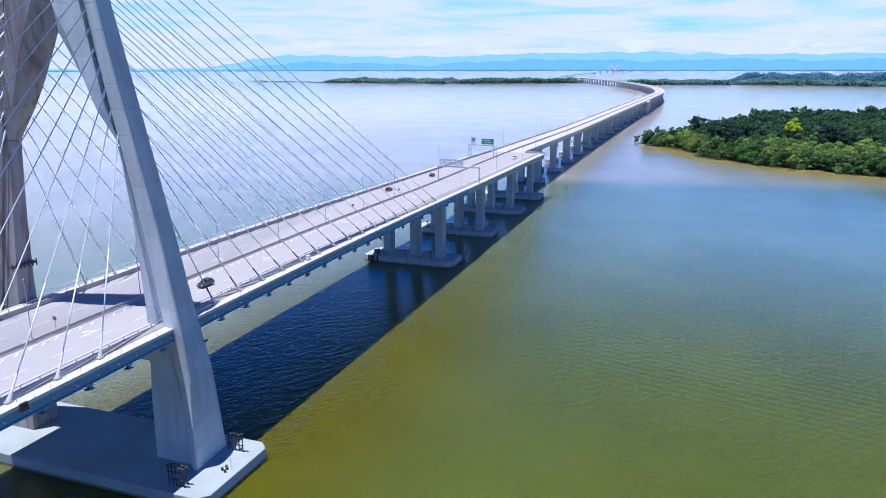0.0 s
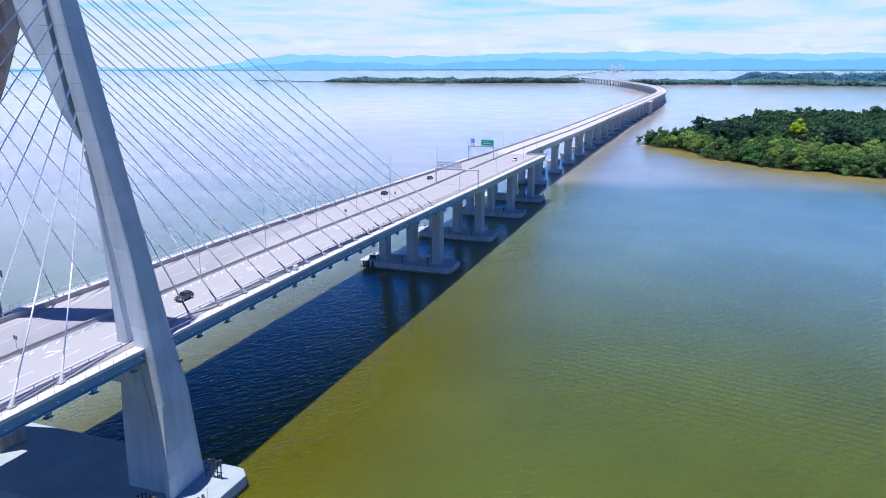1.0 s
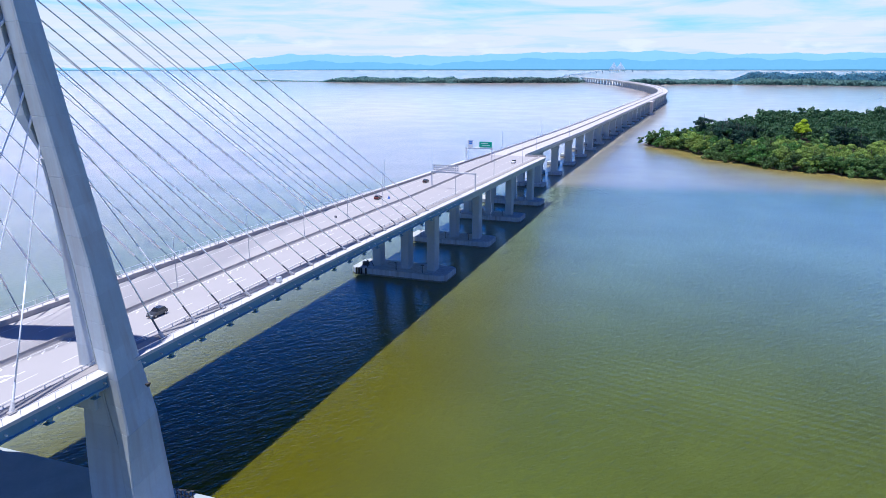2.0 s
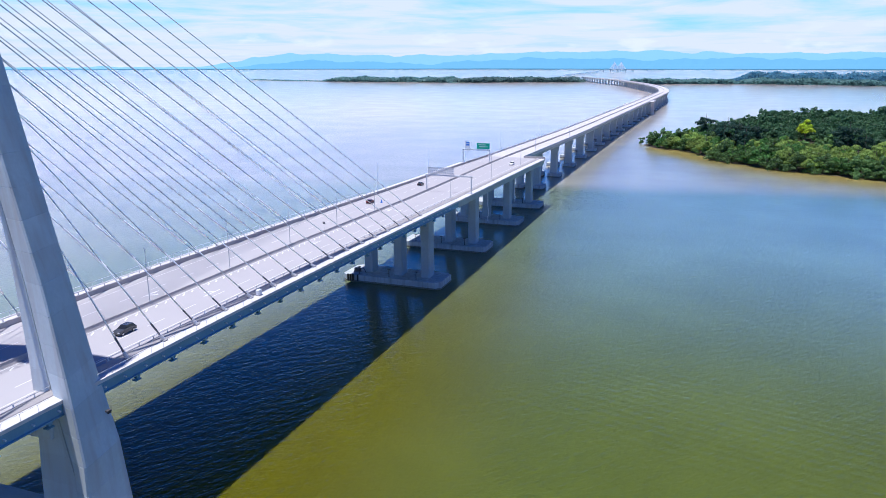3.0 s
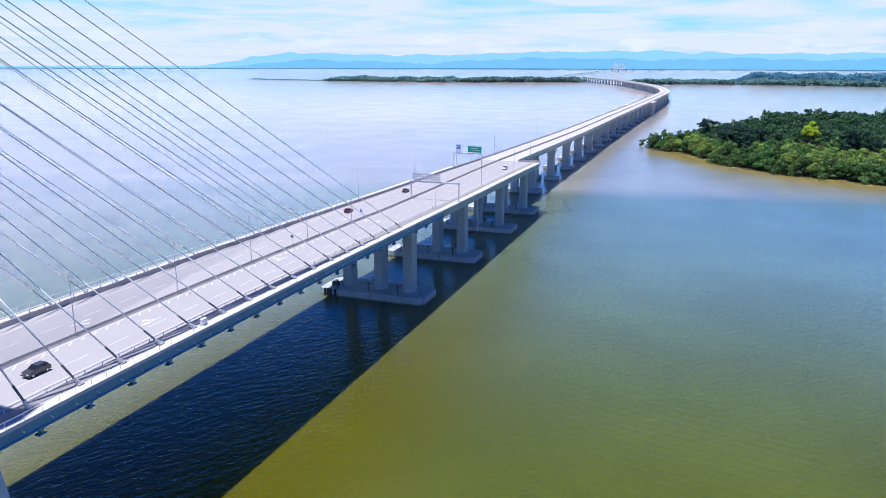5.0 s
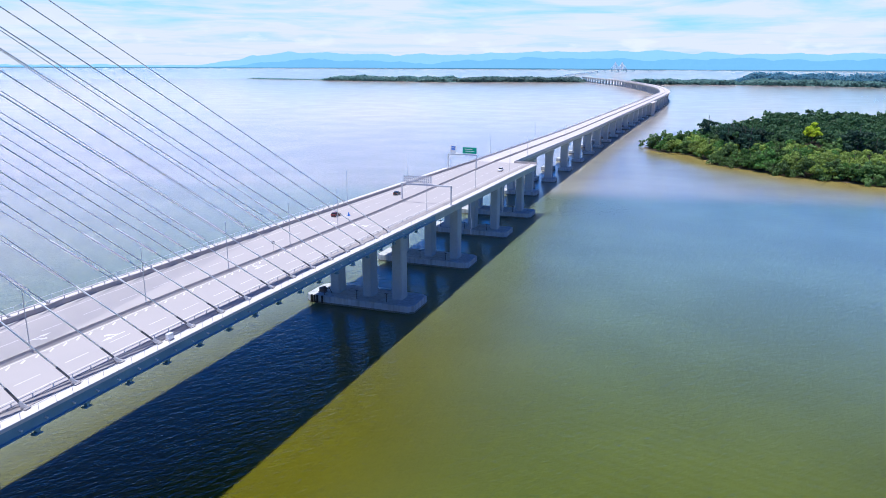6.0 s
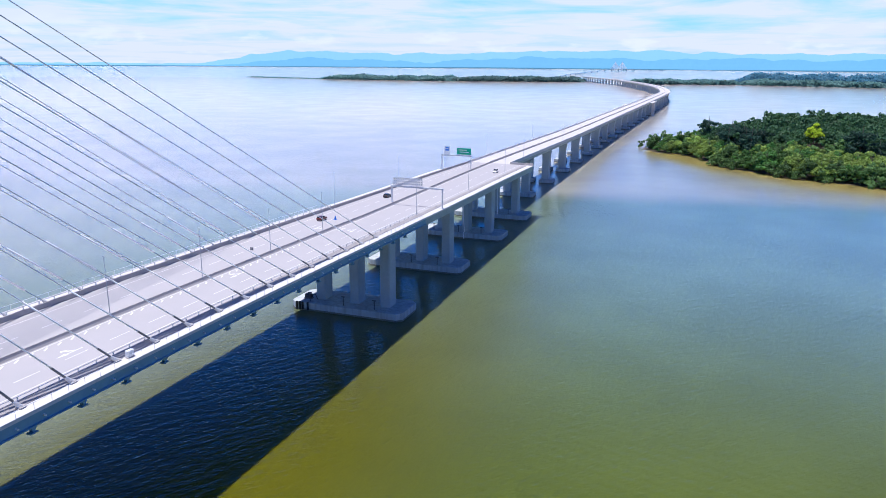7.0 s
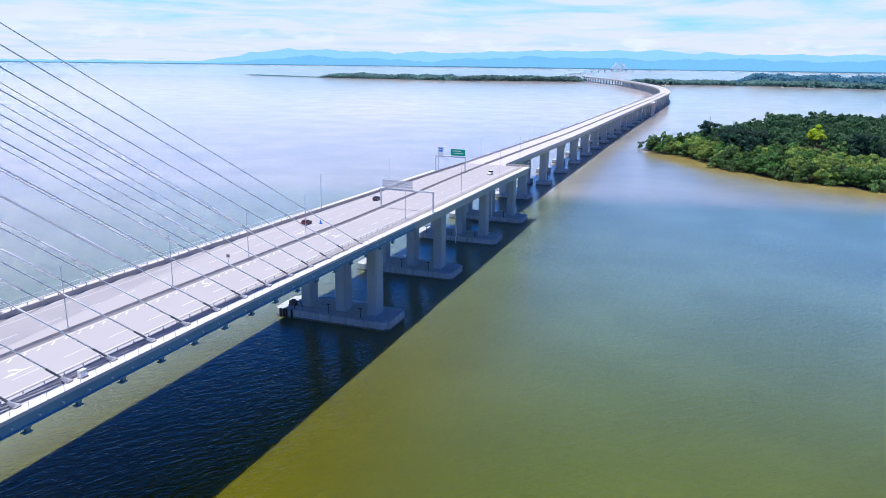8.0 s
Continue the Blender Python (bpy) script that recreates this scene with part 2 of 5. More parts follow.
def water_mat():
    m = bpy.data.materials.new("turbid sea water")
    m.use_nodes = True
    n, l = m.node_tree.nodes, m.node_tree.links
    p = n["Principled BSDF"]
    p.inputs["Roughness"].default_value = 0.1
    p.inputs["IOR"].default_value = 1.4
    p.subsurface_method = 'BURLEY'
    p.inputs["Subsurface Weight"].default_value = 1.0
    p.inputs["Subsurface Radius"].default_value = (1.0, 1.0, 0.8)
    p.inputs["Subsurface Scale"].default_value = 1.3
    geo = n.new("ShaderNodeNewGeometry")
    # silt plus painted sky sheen: green in the channel, milky brown in the bay
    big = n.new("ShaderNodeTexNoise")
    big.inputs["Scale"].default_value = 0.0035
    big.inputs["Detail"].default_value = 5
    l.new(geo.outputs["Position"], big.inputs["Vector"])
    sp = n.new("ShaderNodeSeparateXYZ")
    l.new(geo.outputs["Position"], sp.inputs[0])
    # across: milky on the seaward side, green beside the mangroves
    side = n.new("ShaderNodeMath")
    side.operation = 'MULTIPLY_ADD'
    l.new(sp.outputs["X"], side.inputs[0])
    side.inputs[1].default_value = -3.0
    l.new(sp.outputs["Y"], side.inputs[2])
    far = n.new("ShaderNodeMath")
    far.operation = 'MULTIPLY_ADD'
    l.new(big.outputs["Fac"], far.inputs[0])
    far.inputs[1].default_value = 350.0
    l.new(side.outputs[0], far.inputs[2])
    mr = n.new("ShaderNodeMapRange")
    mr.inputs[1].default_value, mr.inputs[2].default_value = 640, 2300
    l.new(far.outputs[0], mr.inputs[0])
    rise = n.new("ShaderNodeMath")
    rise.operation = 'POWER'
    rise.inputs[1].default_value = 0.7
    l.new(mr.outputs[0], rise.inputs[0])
    def span(src, lo, hi, a=0.0, b=1.0):
        q = n.new("ShaderNodeMapRange")
        q.interpolation_type = 'SMOOTHSTEP'
        q.inputs[1].default_value, q.inputs[2].default_value = lo, hi
        q.inputs[3].default_value, q.inputs[4].default_value = a, b
        l.new(src, q.inputs[0])
        return q.outputs[0]

    def calc(op, u, v, w=None):
        q = n.new("ShaderNodeMath")
        q.operation = op
        for i, s in enumerate((u, v, w)):
            if s is None:
                continue
            if isinstance(s, float):
                q.inputs[i].default_value = s
            else:
                l.new(s, q.inputs[i])
        return q.outputs[0]

    def blend(fac, u, colour):
        q = n.new("ShaderNodeMixRGB")
        l.new(fac, q.inputs[0])
        if isinstance(u, tuple):
            q.inputs[1].default_value = (*u, 1)
        else:
            l.new(u, q.inputs[1])
        q.inputs[2].default_value = (*colour, 1)
        return q.outputs[0]

    X, Y = sp.outputs["X"], sp.outputs["Y"]
    wob = n.new("ShaderNodeTexNoise")
    wob.inputs["Scale"].default_value = 0.012
    wob.inputs["Detail"].default_value = 4
    l.new(geo.outputs["Position"], wob.inputs["Vector"])
    # teal open channel, olive along the bridge: sky reflection put into the colour
    teal = calc('MULTIPLY', span(Y, 52, 255), span(calc('MULTIPLY_ADD', wob.outputs["Fac"], 40.0, X), 40, 115, 0.62, 1.0))
    col = blend(span(calc('MULTIPLY_ADD', wob.outputs["Fac"], 30.0, X), 35, 95), (0.092, 0.087, 0.002), (0.084, 0.107, 0.011))
    col = blend(teal, col, (0.135, 0.20, 0.15))
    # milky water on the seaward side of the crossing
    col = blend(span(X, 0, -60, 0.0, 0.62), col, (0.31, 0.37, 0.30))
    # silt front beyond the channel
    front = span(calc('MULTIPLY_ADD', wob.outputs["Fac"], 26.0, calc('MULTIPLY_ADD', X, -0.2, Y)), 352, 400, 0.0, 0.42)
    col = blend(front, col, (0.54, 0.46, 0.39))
    # pale bay: part silt, part sky sheen put into the body colour
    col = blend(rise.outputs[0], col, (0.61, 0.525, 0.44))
    # brown shoal along the wooded shore
    edge = n.new("ShaderNodeValToRGB")
    el = edge.color_ramp.elements
    el[0].position, el[0].color = 0.10, (1, 1, 1, 1)
    el[1].position, el[1].color = 1.0, (0.405, 0.405, 0.405, 1)
    for pos, val in ((0.112, 0.635), (0.255, 0.54), (0.38, 0.494), (0.5, 0.468), (0.825, 0.42)):
        e = el.new(pos)
        e.color = (val, val, val, 1)
    l.new(calc('MULTIPLY', X, 0.0025), edge.inputs[0])
    off = calc('MULTIPLY_ADD', wob.outputs["Fac"], 30.0, calc('MULTIPLY_ADD', edge.outputs[0], -1000.0, Y))
    shoal = calc('MULTIPLY', span(off, -40, 8, 0.0, 0.85), span(Y, 640, 760, 1.0, 0.0))
    col = blend(shoal, col, (0.34, 0.26, 0.05))
    patch = n.new("ShaderNodeTexNoise")
    patch.inputs["Scale"].default_value = 0.02
    patch.inputs["Detail"].default_value = 6
    l.new(geo.outputs["Position"], patch.inputs["Vector"])
    mr2 = n.new("ShaderNodeMapRange")
    mr2.inputs[1].default_value, mr2.inputs[2].default_value = 0.4, 0.65
    mr2.inputs[3].default_value, mr2.inputs[4].default_value = 0.93, 1.07
    l.new(patch.outputs["Fac"], mr2.inputs[0])
    hs = n.new("ShaderNodeHueSaturation")
    l.new(col, hs.inputs["Color"])
    l.new(mr2.outputs[0], hs.inputs["Value"])
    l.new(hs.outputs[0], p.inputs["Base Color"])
    last = None
    for scale, stretch, strength, dist in ((0.10, 1.8, 0.25, 0.5), (0.62, 2.2, 0.75, 0.24), (1.8, 2.0, 0.85, 0.11)):
        mp = n.new("ShaderNodeMapping")
        mp.vector_type = 'TEXTURE'
        mp.inputs["Rotation"].default_value = (0, 0, radians(58))
        mp.inputs["Scale"].default_value = (stretch, 1, 1)
        l.new(geo.outputs["Position"], mp.inputs[0])
        t = n.new("ShaderNodeTexNoise")
        t.inputs["Scale"].default_value = scale
        t.inputs["Detail"].default_value = 3
        l.new(mp.outputs[0], t.inputs["Vector"])
        b = n.new("ShaderNodeBump")
        b.inputs["Distance"].default_value = dist
        calm = n.new("ShaderNodeMapRange")
        calm.inputs[1].default_value, calm.inputs[2].default_value = 150, 1000
        calm.inputs[3].default_value, calm.inputs[4].default_value = strength, strength * 0.18
        l.new(sp.outputs["Y"], calm.inputs[0])
        l.new(calm.outputs[0], b.inputs["Strength"])
        l.new(t.outputs["Fac"], b.inputs["Height"])
        if last:
            l.new(last.outputs[0], b.inputs["Normal"])
        last = b
    # a faint train of straight ripples left by a passing boat
    mp = n.new("ShaderNodeMapping")
    mp.inputs["Rotation"].default_value = (0, 0, radians(14))
    l.new(geo.outputs["Position"], mp.inputs[0])
    wave = n.new("ShaderNodeTexWave")
    wave.bands_direction = 'Y'
    wave.inputs["Scale"].default_value = 0.11
    wave.inputs["Distortion"].default_value = 1.2
    wave.inputs["Detail"].default_value = 2
    wave.inputs["Detail Scale"].default_value = 0.4
    l.new(mp.outputs[0], wave.inputs["Vector"])
    ws = n.new("ShaderNodeSeparateXYZ")
    l.new(mp.outputs[0], ws.inputs[0])
    train = calc('MULTIPLY', span(ws.outputs["Y"], 62, 84), span(ws.outputs["Y"], 128, 100))
    train = calc('MULTIPLY', train, span(ws.outputs["X"], 30, 75))
    b = n.new("ShaderNodeBump")
    b.inputs["Distance"].default_value = 0.12
    l.new(calc('MULTIPLY', train, 0.28), b.inputs["Strength"])
    l.new(wave.outputs["Fac"], b.inputs["Height"])
    l.new(last.outputs[0], b.inputs["Normal"])
    last = b
    l.new(last.outputs[0], p.inputs["Normal"])
    return m


WATER = water_mat()


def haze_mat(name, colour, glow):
    """Distance through kilometres of lit air: that haze is painted in as a glow."""
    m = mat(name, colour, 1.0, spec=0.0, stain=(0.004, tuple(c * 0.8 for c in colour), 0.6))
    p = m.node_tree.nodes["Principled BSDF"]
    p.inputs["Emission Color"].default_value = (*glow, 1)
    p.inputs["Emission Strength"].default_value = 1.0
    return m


# ---- mesh helpers ----
def box(bm, x0, x1, y0, y1, z0, z1, bev=0.0):
    vs = [bm.verts.new((x, y, z)) for x in (x0, x1) for y in (y0, y1) for z in (z0, z1)]
    q = [(0, 1, 3, 2), (4, 6, 7, 5), (0, 4, 5, 1), (2, 3, 7, 6), (0, 2, 6, 4), (1, 5, 7, 3)]
    fs = [bm.faces.new([vs[i] for i in f]) for f in q]
    if bev:
        es = list({e for f in fs for e in f.edges})
        bmesh.ops.bevel(bm, geom=es, offset=bev, segments=1, affect='EDGES', profile=0.5)
    return bm


def tube(bm, a, b, r0, r1=None, n=8, caps=True):
    a, b = Vector(a), Vector(b)
    r1 = r0 if r1 is None else r1
    q = (b - a).to_track_quat('Z', 'Y').to_matrix()
    ra = [bm.verts.new(a + q @ Vector((math.cos(t) * r0, math.sin(t) * r0, 0))) for t in [2 * math.pi * k / n for k in range(n)]]
    rb = [bm.verts.new(b + q @ Vector((math.cos(t) * r1, math.sin(t) * r1, 0))) for t in [2 * math.pi * k / n for k in range(n)]]
    for k in range(n):
        bm.faces.new((ra[k], ra[(k + 1) % n], rb[(k + 1) % n], rb[k]))
    if caps:
        bm.faces.new(ra[::-1])
        bm.faces.new(rb)
    return bm


def loft(bm, rings, caps=True):
    """Joins rings of equal count into a closed skin."""
    vr = [[bm.verts.new(p) for p in ring] for ring in rings]
    n = len(vr[0])
    for a, b in zip(vr, vr[1:]):
        for k in range(n):
            bm.faces.new((a[k], a[(k + 1) % n], b[(k + 1) % n], b[k]))
    if caps:
        bm.faces.new(vr[0][::-1])
        bm.faces.new(vr[-1])
    bmesh.ops.recalc_face_normals(bm, faces=bm.faces[:])
    return bm


def part(name, bm, material, parent=None, label="", smooth=False):
    me = bpy.data.meshes.new(name)
    bm.normal_update()
    if smooth:
        for f in bm.faces:
            f.smooth = True
    bm.to_mesh(me)
    bm.free()
    me.materials.append(material)
    ob = new(name, me)
    if parent:
        ob.parent = parent
    if label:
        ob["label"] = label
    return ob


def thing(name, label, category, group="", kind="", at=(0, 0, 0)):
    e = new(name)
    e.location = at
    return tagged(e, label, category, group, kind)


def again(ob, name, parent, m):
    """The same mesh once more, as an object of its own."""
    o = new(name, ob.data)
    o.parent = parent
    o.matrix_basis = m
    return o


# ---- line and level of the crossing ----
LEVELS_Y = [-600, -60, 0, 60, 126, 174, 268, 300, 410, 520, 640, 800, 1100, 4400]
LEVELS_Z = [27.5, 29.0, 29.4, 29.2, 28.3, 27.5, 26.3, 25.6, 23.9, 22.5, 21.5, 21.0, 20.5, 20.0]


def level(y):
    ys = np.linspace(y - 25, y + 25, 11)
    return float(np.mean(np.interp(ys, LEVELS_Y, LEVELS_Z)))


LINE = [(-4.5, 250), (-4.5, 500), (-4.5, 700), (-2.5, 900), (0.4, 1130), (3.4, 1400), (2.0, 1560), (-19.6, 1798), (-57, 2033), (-119, 2322),
        (-242, 2782), (-383, 3175), (-495, 3487), (-640, 3850)]


def catmull(pts, step):
    out = []
    P = [Vector((*p, 0)) for p in pts]
    for i in range(1, len(P) - 2):
        a, b, c, d = P[i - 1:i + 3]
        n = max(2, int((c - b).length / step))
        for k in range(n):
            t = k / n
            out.append(0.5 * ((2 * b) + (c - a) * t + (2 * a - 5 * b + 4 * c - d) * t * t + (3 * b - a - 3 * c + d) * t ** 3))
    return out


def sweep(bm, pts, prof):
    """Carries a closed profile of (across, up) along pts of (x, y, z)."""
    rings = []
    for i, p in enumerate(pts):
        d = Vector(pts[min(i + 1, len(pts) - 1)]) - Vector(pts[max(i - 1, 0)])
        d.z = 0
        d.normalize()
        s = Vector((d.y, -d.x, 0))
        rings.append([Vector(p) + s * u + Vector((0, 0, v)) for u, v in prof])
    return loft(bm, rings)


def straight(y0, y1, step=10.0, x0=0.0, x1=None):
    n = max(1, int(round((y1 - y0) / step)))
    x1 = x0 if x1 is None else x1
    return [(x0 + (x1 - x0) * k / n, y0 + (y1 - y0) * k / n, level(y0 + (y1 - y0) * k / n)) for k in range(n + 1)]

# ---- water, far sheet, distance ----
def sea_level(r):
    return 0.0 if r < 3700 else 47.0 * ((r - 3700) / 1150.0) ** 1.4


def build_water():
    bm = bmesh.new()
    radii = [0, 150, 400, 900, 1800, 2800, 3700, 3850, 4000, 4150, 4300, 4450, 4600, 4750, 4850]
    n = 96
    prev = None
    for r in radii:
        if r == 0:
            prev = [bm.verts.new((0, 0, 0))]
            continue
        ring = [bm.verts.new((r * math.sin(2 * math.pi * k / n), r * math.cos(2 * math.pi * k / n), sea_level(r))) for k in range(n)]
        for k in range(n):
            if len(prev) == 1:
                bm.faces.new((prev[0], ring[(k + 1) % n], ring[k]))
            else:
                bm.faces.new((prev[k], prev[(k + 1) % n], ring[(k + 1) % n], ring[k]))
        prev = ring
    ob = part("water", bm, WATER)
    return tagged(ob, "calm turbid green sea water with small ripples", "water", kind="structure")


build_water()


def ridge(name, radius, heights, rough, material, label, base=40.0, seed=0.0):
    """A range of hills far off: heights over bearings (degrees from north, east positive)."""
    bm = bmesh.new()
    az = [h[0] for h in heights]
    hz = [h[1] for h in heights]
    low, mid, top, back = [], [], [], []
    a = az[0]
    while a <= az[-1]:
        h = float(np.interp(a, az, hz))
        f = noise.fractal(Vector((a * 0.55 + seed, seed, 0)), 1.1, 2.0, 6)
        h = max(0.5, h + rough * f * min(1.0, h / 30))
        s, c = math.sin(radians(a)), math.cos(radians(a))
        g = noise.noise(Vector((a * 3, seed, 2))) * 8
        low.append(bm.verts.new((s * (radius - 20), c * (radius - 20), base)))
        mid.append(bm.verts.new((s * (radius - 8 + g * 0.4), c * (radius - 8 + g * 0.4), base + h * 0.55)))
        top.append(bm.verts.new((s * radius, c * radius, base + h)))
        back.append(bm.verts.new((s * (radius + 20), c * (radius + 20), base)))
        a += 0.08
    for i in range(len(low) - 1):
        for p, q in ((low, mid), (mid, top), (top, back)):
            bm.faces.new((p[i], p[i + 1], q[i + 1], q[i]))
    return tagged(part(name, bm, material), label, "hills", kind="structure")


# far ranges and coast: haze colour given as emission
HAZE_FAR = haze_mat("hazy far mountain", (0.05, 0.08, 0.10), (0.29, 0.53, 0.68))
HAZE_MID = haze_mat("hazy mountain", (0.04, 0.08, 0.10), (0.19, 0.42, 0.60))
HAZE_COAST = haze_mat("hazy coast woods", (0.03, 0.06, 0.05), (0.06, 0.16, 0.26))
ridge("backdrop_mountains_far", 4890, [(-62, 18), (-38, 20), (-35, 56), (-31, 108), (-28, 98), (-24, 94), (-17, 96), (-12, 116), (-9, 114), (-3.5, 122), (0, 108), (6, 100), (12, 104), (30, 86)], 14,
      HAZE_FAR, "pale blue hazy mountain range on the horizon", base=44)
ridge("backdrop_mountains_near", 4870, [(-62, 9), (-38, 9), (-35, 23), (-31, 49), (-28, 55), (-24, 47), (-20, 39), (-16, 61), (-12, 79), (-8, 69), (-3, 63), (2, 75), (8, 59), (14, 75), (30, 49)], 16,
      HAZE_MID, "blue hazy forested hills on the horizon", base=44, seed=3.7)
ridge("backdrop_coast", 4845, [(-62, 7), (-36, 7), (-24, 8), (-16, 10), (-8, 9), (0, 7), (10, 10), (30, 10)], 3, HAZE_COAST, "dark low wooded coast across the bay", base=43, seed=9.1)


# ---- bridge deck ----
HALF = 18.0          # near half width of the wide deck
FAR = 20.2           # far half width
Y_END = 303.0        # where the wide deck stops
CX = -4.5            # centre of the viaduct


def deck_wide():
    deck = thing("bridge_deck", "pale concrete bridge deck slab on blue-grey girders with floor beams", "bridge deck", kind="structure")
    pts = straight(-420, 158, 12)
    part("slab", sweep(bmesh.new(), pts, [(-FAR, -0.4), (HALF, -0.4), (HALF, 0.0), (-FAR, 0.0)]), CONCRETE_PALE, deck)
    for s in (-1, 1):
        e = HALF if s > 0 else FAR
        prof = [(s * (e - 2.2), -0.41), (s * (e - 0.1), -0.41), (s * (e - 0.1), -0.65), (s * (e - 0.4), -0.75), (s * (e - 0.4), -2.0), (s * (e - 0.1), -2.1), (s * (e - 0.1), -2.25), (s * (e - 2.2), -2.25)]
        part("edge_girder", sweep(bmesh.new(), pts, prof), GIRDER, deck, "blue-grey painted edge girder")
        part("kerb", sweep(bmesh.new(), pts, [(s * (e - 0.35), 0.004), (s * (e - 0.02), 0.004), (s * (e - 0.02), 0.12), (s * (e - 0.35), 0.12)]), CONCRETE_PALE, deck)
    fb = bmesh.new()
    ends = [(-FAR + 0.6, -0.45), (HALF - 0.6, -0.45), (HALF - 0.6, -2.2), (HALF - 1.0, -2.85), (HALF - 2.6, -3.1), (-FAR + 2.6, -3.1), (-FAR + 1.0, -2.85), (-FAR + 0.6, -2.2)]
    loft(fb, [[Vector((u, w, v)) for u, v in ends] for w in (-0.16, 0.16)])
    # hooked maintenance rail brackets under the deck edges
    for c in (HALF - 0.9, -FAR + 0.9):
        loft(fb, [[Vector((c + u, w, z)) for u, w in ((-p, -q), (p, -q), (p, q), (-p, q))] for p, q, z in ((0.5, 0.55, -2.24), (0.4, 0.3, -2.7), (0.3, 0.16, -3.15))])
        box(fb, c - 0.35, c + 0.55, -0.75, 0.55, -3.3, -3.12, 0.04)
    first = part("floor_beam", fb, GIRDER, deck)
    first.location = (0, -201.6, level(-201.6))
    y = -193.2
    while y < 145:
        again(first, "floor_beam", deck, pose(0, y, level(y)))
        y += 8.4
    ob = bmesh.new()
    tube(ob, (HALF - 0.45, 0, -1.3), (HALF + 0.05, 0, -1.38), 0.14, n=8)
    outlet = part("drain_outlet", ob, PIPE, deck)
    outlet.location = (0, -57.5, level(-57.5))
    y = -53.3
    while y < 150:
        again(outlet, "drain_outlet", deck, pose(0, y + random.uniform(-0.3, 0.3), level(y)))
        y += 4.2
    # deck over the approach piers, with a deeper girder and a lay-by
    pts = straight(158.02, 270, 10)
    part("slab", sweep(bmesh.new(), pts, [(-FAR + 0.4, -0.5), (HALF - 0.2, -0.5), (HALF - 0.2, 0.0), (-FAR + 0.4, 0.0)]), CONCRETE_PALE, deck)
    pts2 = straight(270.02, Y_END, 10)
    part("slab", sweep(bmesh.new(), pts2, [(-15.4, -0.5), (HALF - 0.2, -0.5), (HALF - 0.2, 0.0), (-15.4, 0.0)]), CONCRETE_PALE, deck)
    pts3 = straight(158.02, Y_END, 10)
    for u0, u1 in ((8.6, 17.4), (-3.5, 5.5), (-15.0, -6.5)):
        prof = [(u0 - 1.2, -0.51), (u1 + 0.2, -0.51), (u1, -1.0), (u1 - 0.6, -3.0), (u0 + 0.6, -3.0)]
        part("box_girder", sweep(bmesh.new(), pts3, prof), CONCRETE_PIER, deck, "pale grey concrete girder")
    return deck


deck_wide()

VLINE = [p for p in catmull(LINE, 25) if p.y > 303.3]


def vline(y0, y1):
    return [(p.x, p.y, level(p.y)) for p in VLINE if y0 <= p.y <= y1]


def viaduct():
    v = thing("viaduct_deck", "pale concrete viaduct deck curving far across the bay", "bridge deck", kind="structure")
    pts = [(CX, 303.05, level(303.05))] + vline(320, 3900)
    part("slab", sweep(bmesh.new(), pts, [(-10.6, -0.55), (10.6, -0.55), (10.6, 0.0), (-10.6, 0.0)]), CONCRETE_PALE, v)
    for s in (-1, 1):
        prof = [(s * 9.6, -0.56), (s * 1.0, -0.56), (s * 2.2, -3.1), (s * 8.2, -3.1)]
        part("box_girder", sweep(bmesh.new(), pts, prof), CONCRETE_PIER, v)
        part("parapet", sweep(bmesh.new(), pts, [(s * 10.2, 0.004), (s * 10.62, 0.004), (s * 10.55, 1.1), (s * 10.3, 1.1)]), CONCRETE_PALE, v)
        part("carriageway", sweep(bmesh.new(), pts, [(s * 0.5, 0.004), (s * 10.0, 0.004), (s * 10.0, 0.05), (s * 0.5, 0.05)]), ROAD_PALE, v)
    part("median", sweep(bmesh.new(), pts, [(-0.35, 0.004), (0.35, 0.004), (0.15, 1.0), (-0.15, 1.0)]), BARRIER, v)
    return v


viaduct()


# ---- carriageways, barriers, marks ----
def road_edge(y):
    """Near edge of the traffic lanes: wide by the stays, drawn in to the viaduct's width past the lay-by."""
    return float(np.interp(y, [-500, 158, 300, 330], [14.6, 14.4, 14.0, 14.0]))


def line_at(f, y0, y1, step=8.0):
    n = max(1, int((y1 - y0) / step))
    return [(f(y0 + (y1 - y0) * k / n), y0 + (y1 - y0) * k / n, level(y0 + (y1 - y0) * k / n)) for k in range(n + 1)]


def mid_x(y):
    return float(np.interp(y, [-500, 150, 303, 330], [0.0, 0.0, CX, CX]))


def far_edge(y):
    return float(np.interp(y, [-500, 150, 303, 330], [-15.4, -15.4, -14.6, -14.6]))


def ribbon(bm, fl, fr, y0, y1, z, step=8.0):
    n = max(1, int((y1 - y0) / step))
    a = []
    for k in range(n + 1):
        y = y0 + (y1 - y0) * k / n
        zz = level(y) + z
        a.append((bm.verts.new((fl(y), y, zz)), bm.verts.new((fr(y), y, zz))))
    for p, q in zip(a, a[1:]):
        bm.faces.new((p[0], p[1], q[1], q[0]))
    return bm


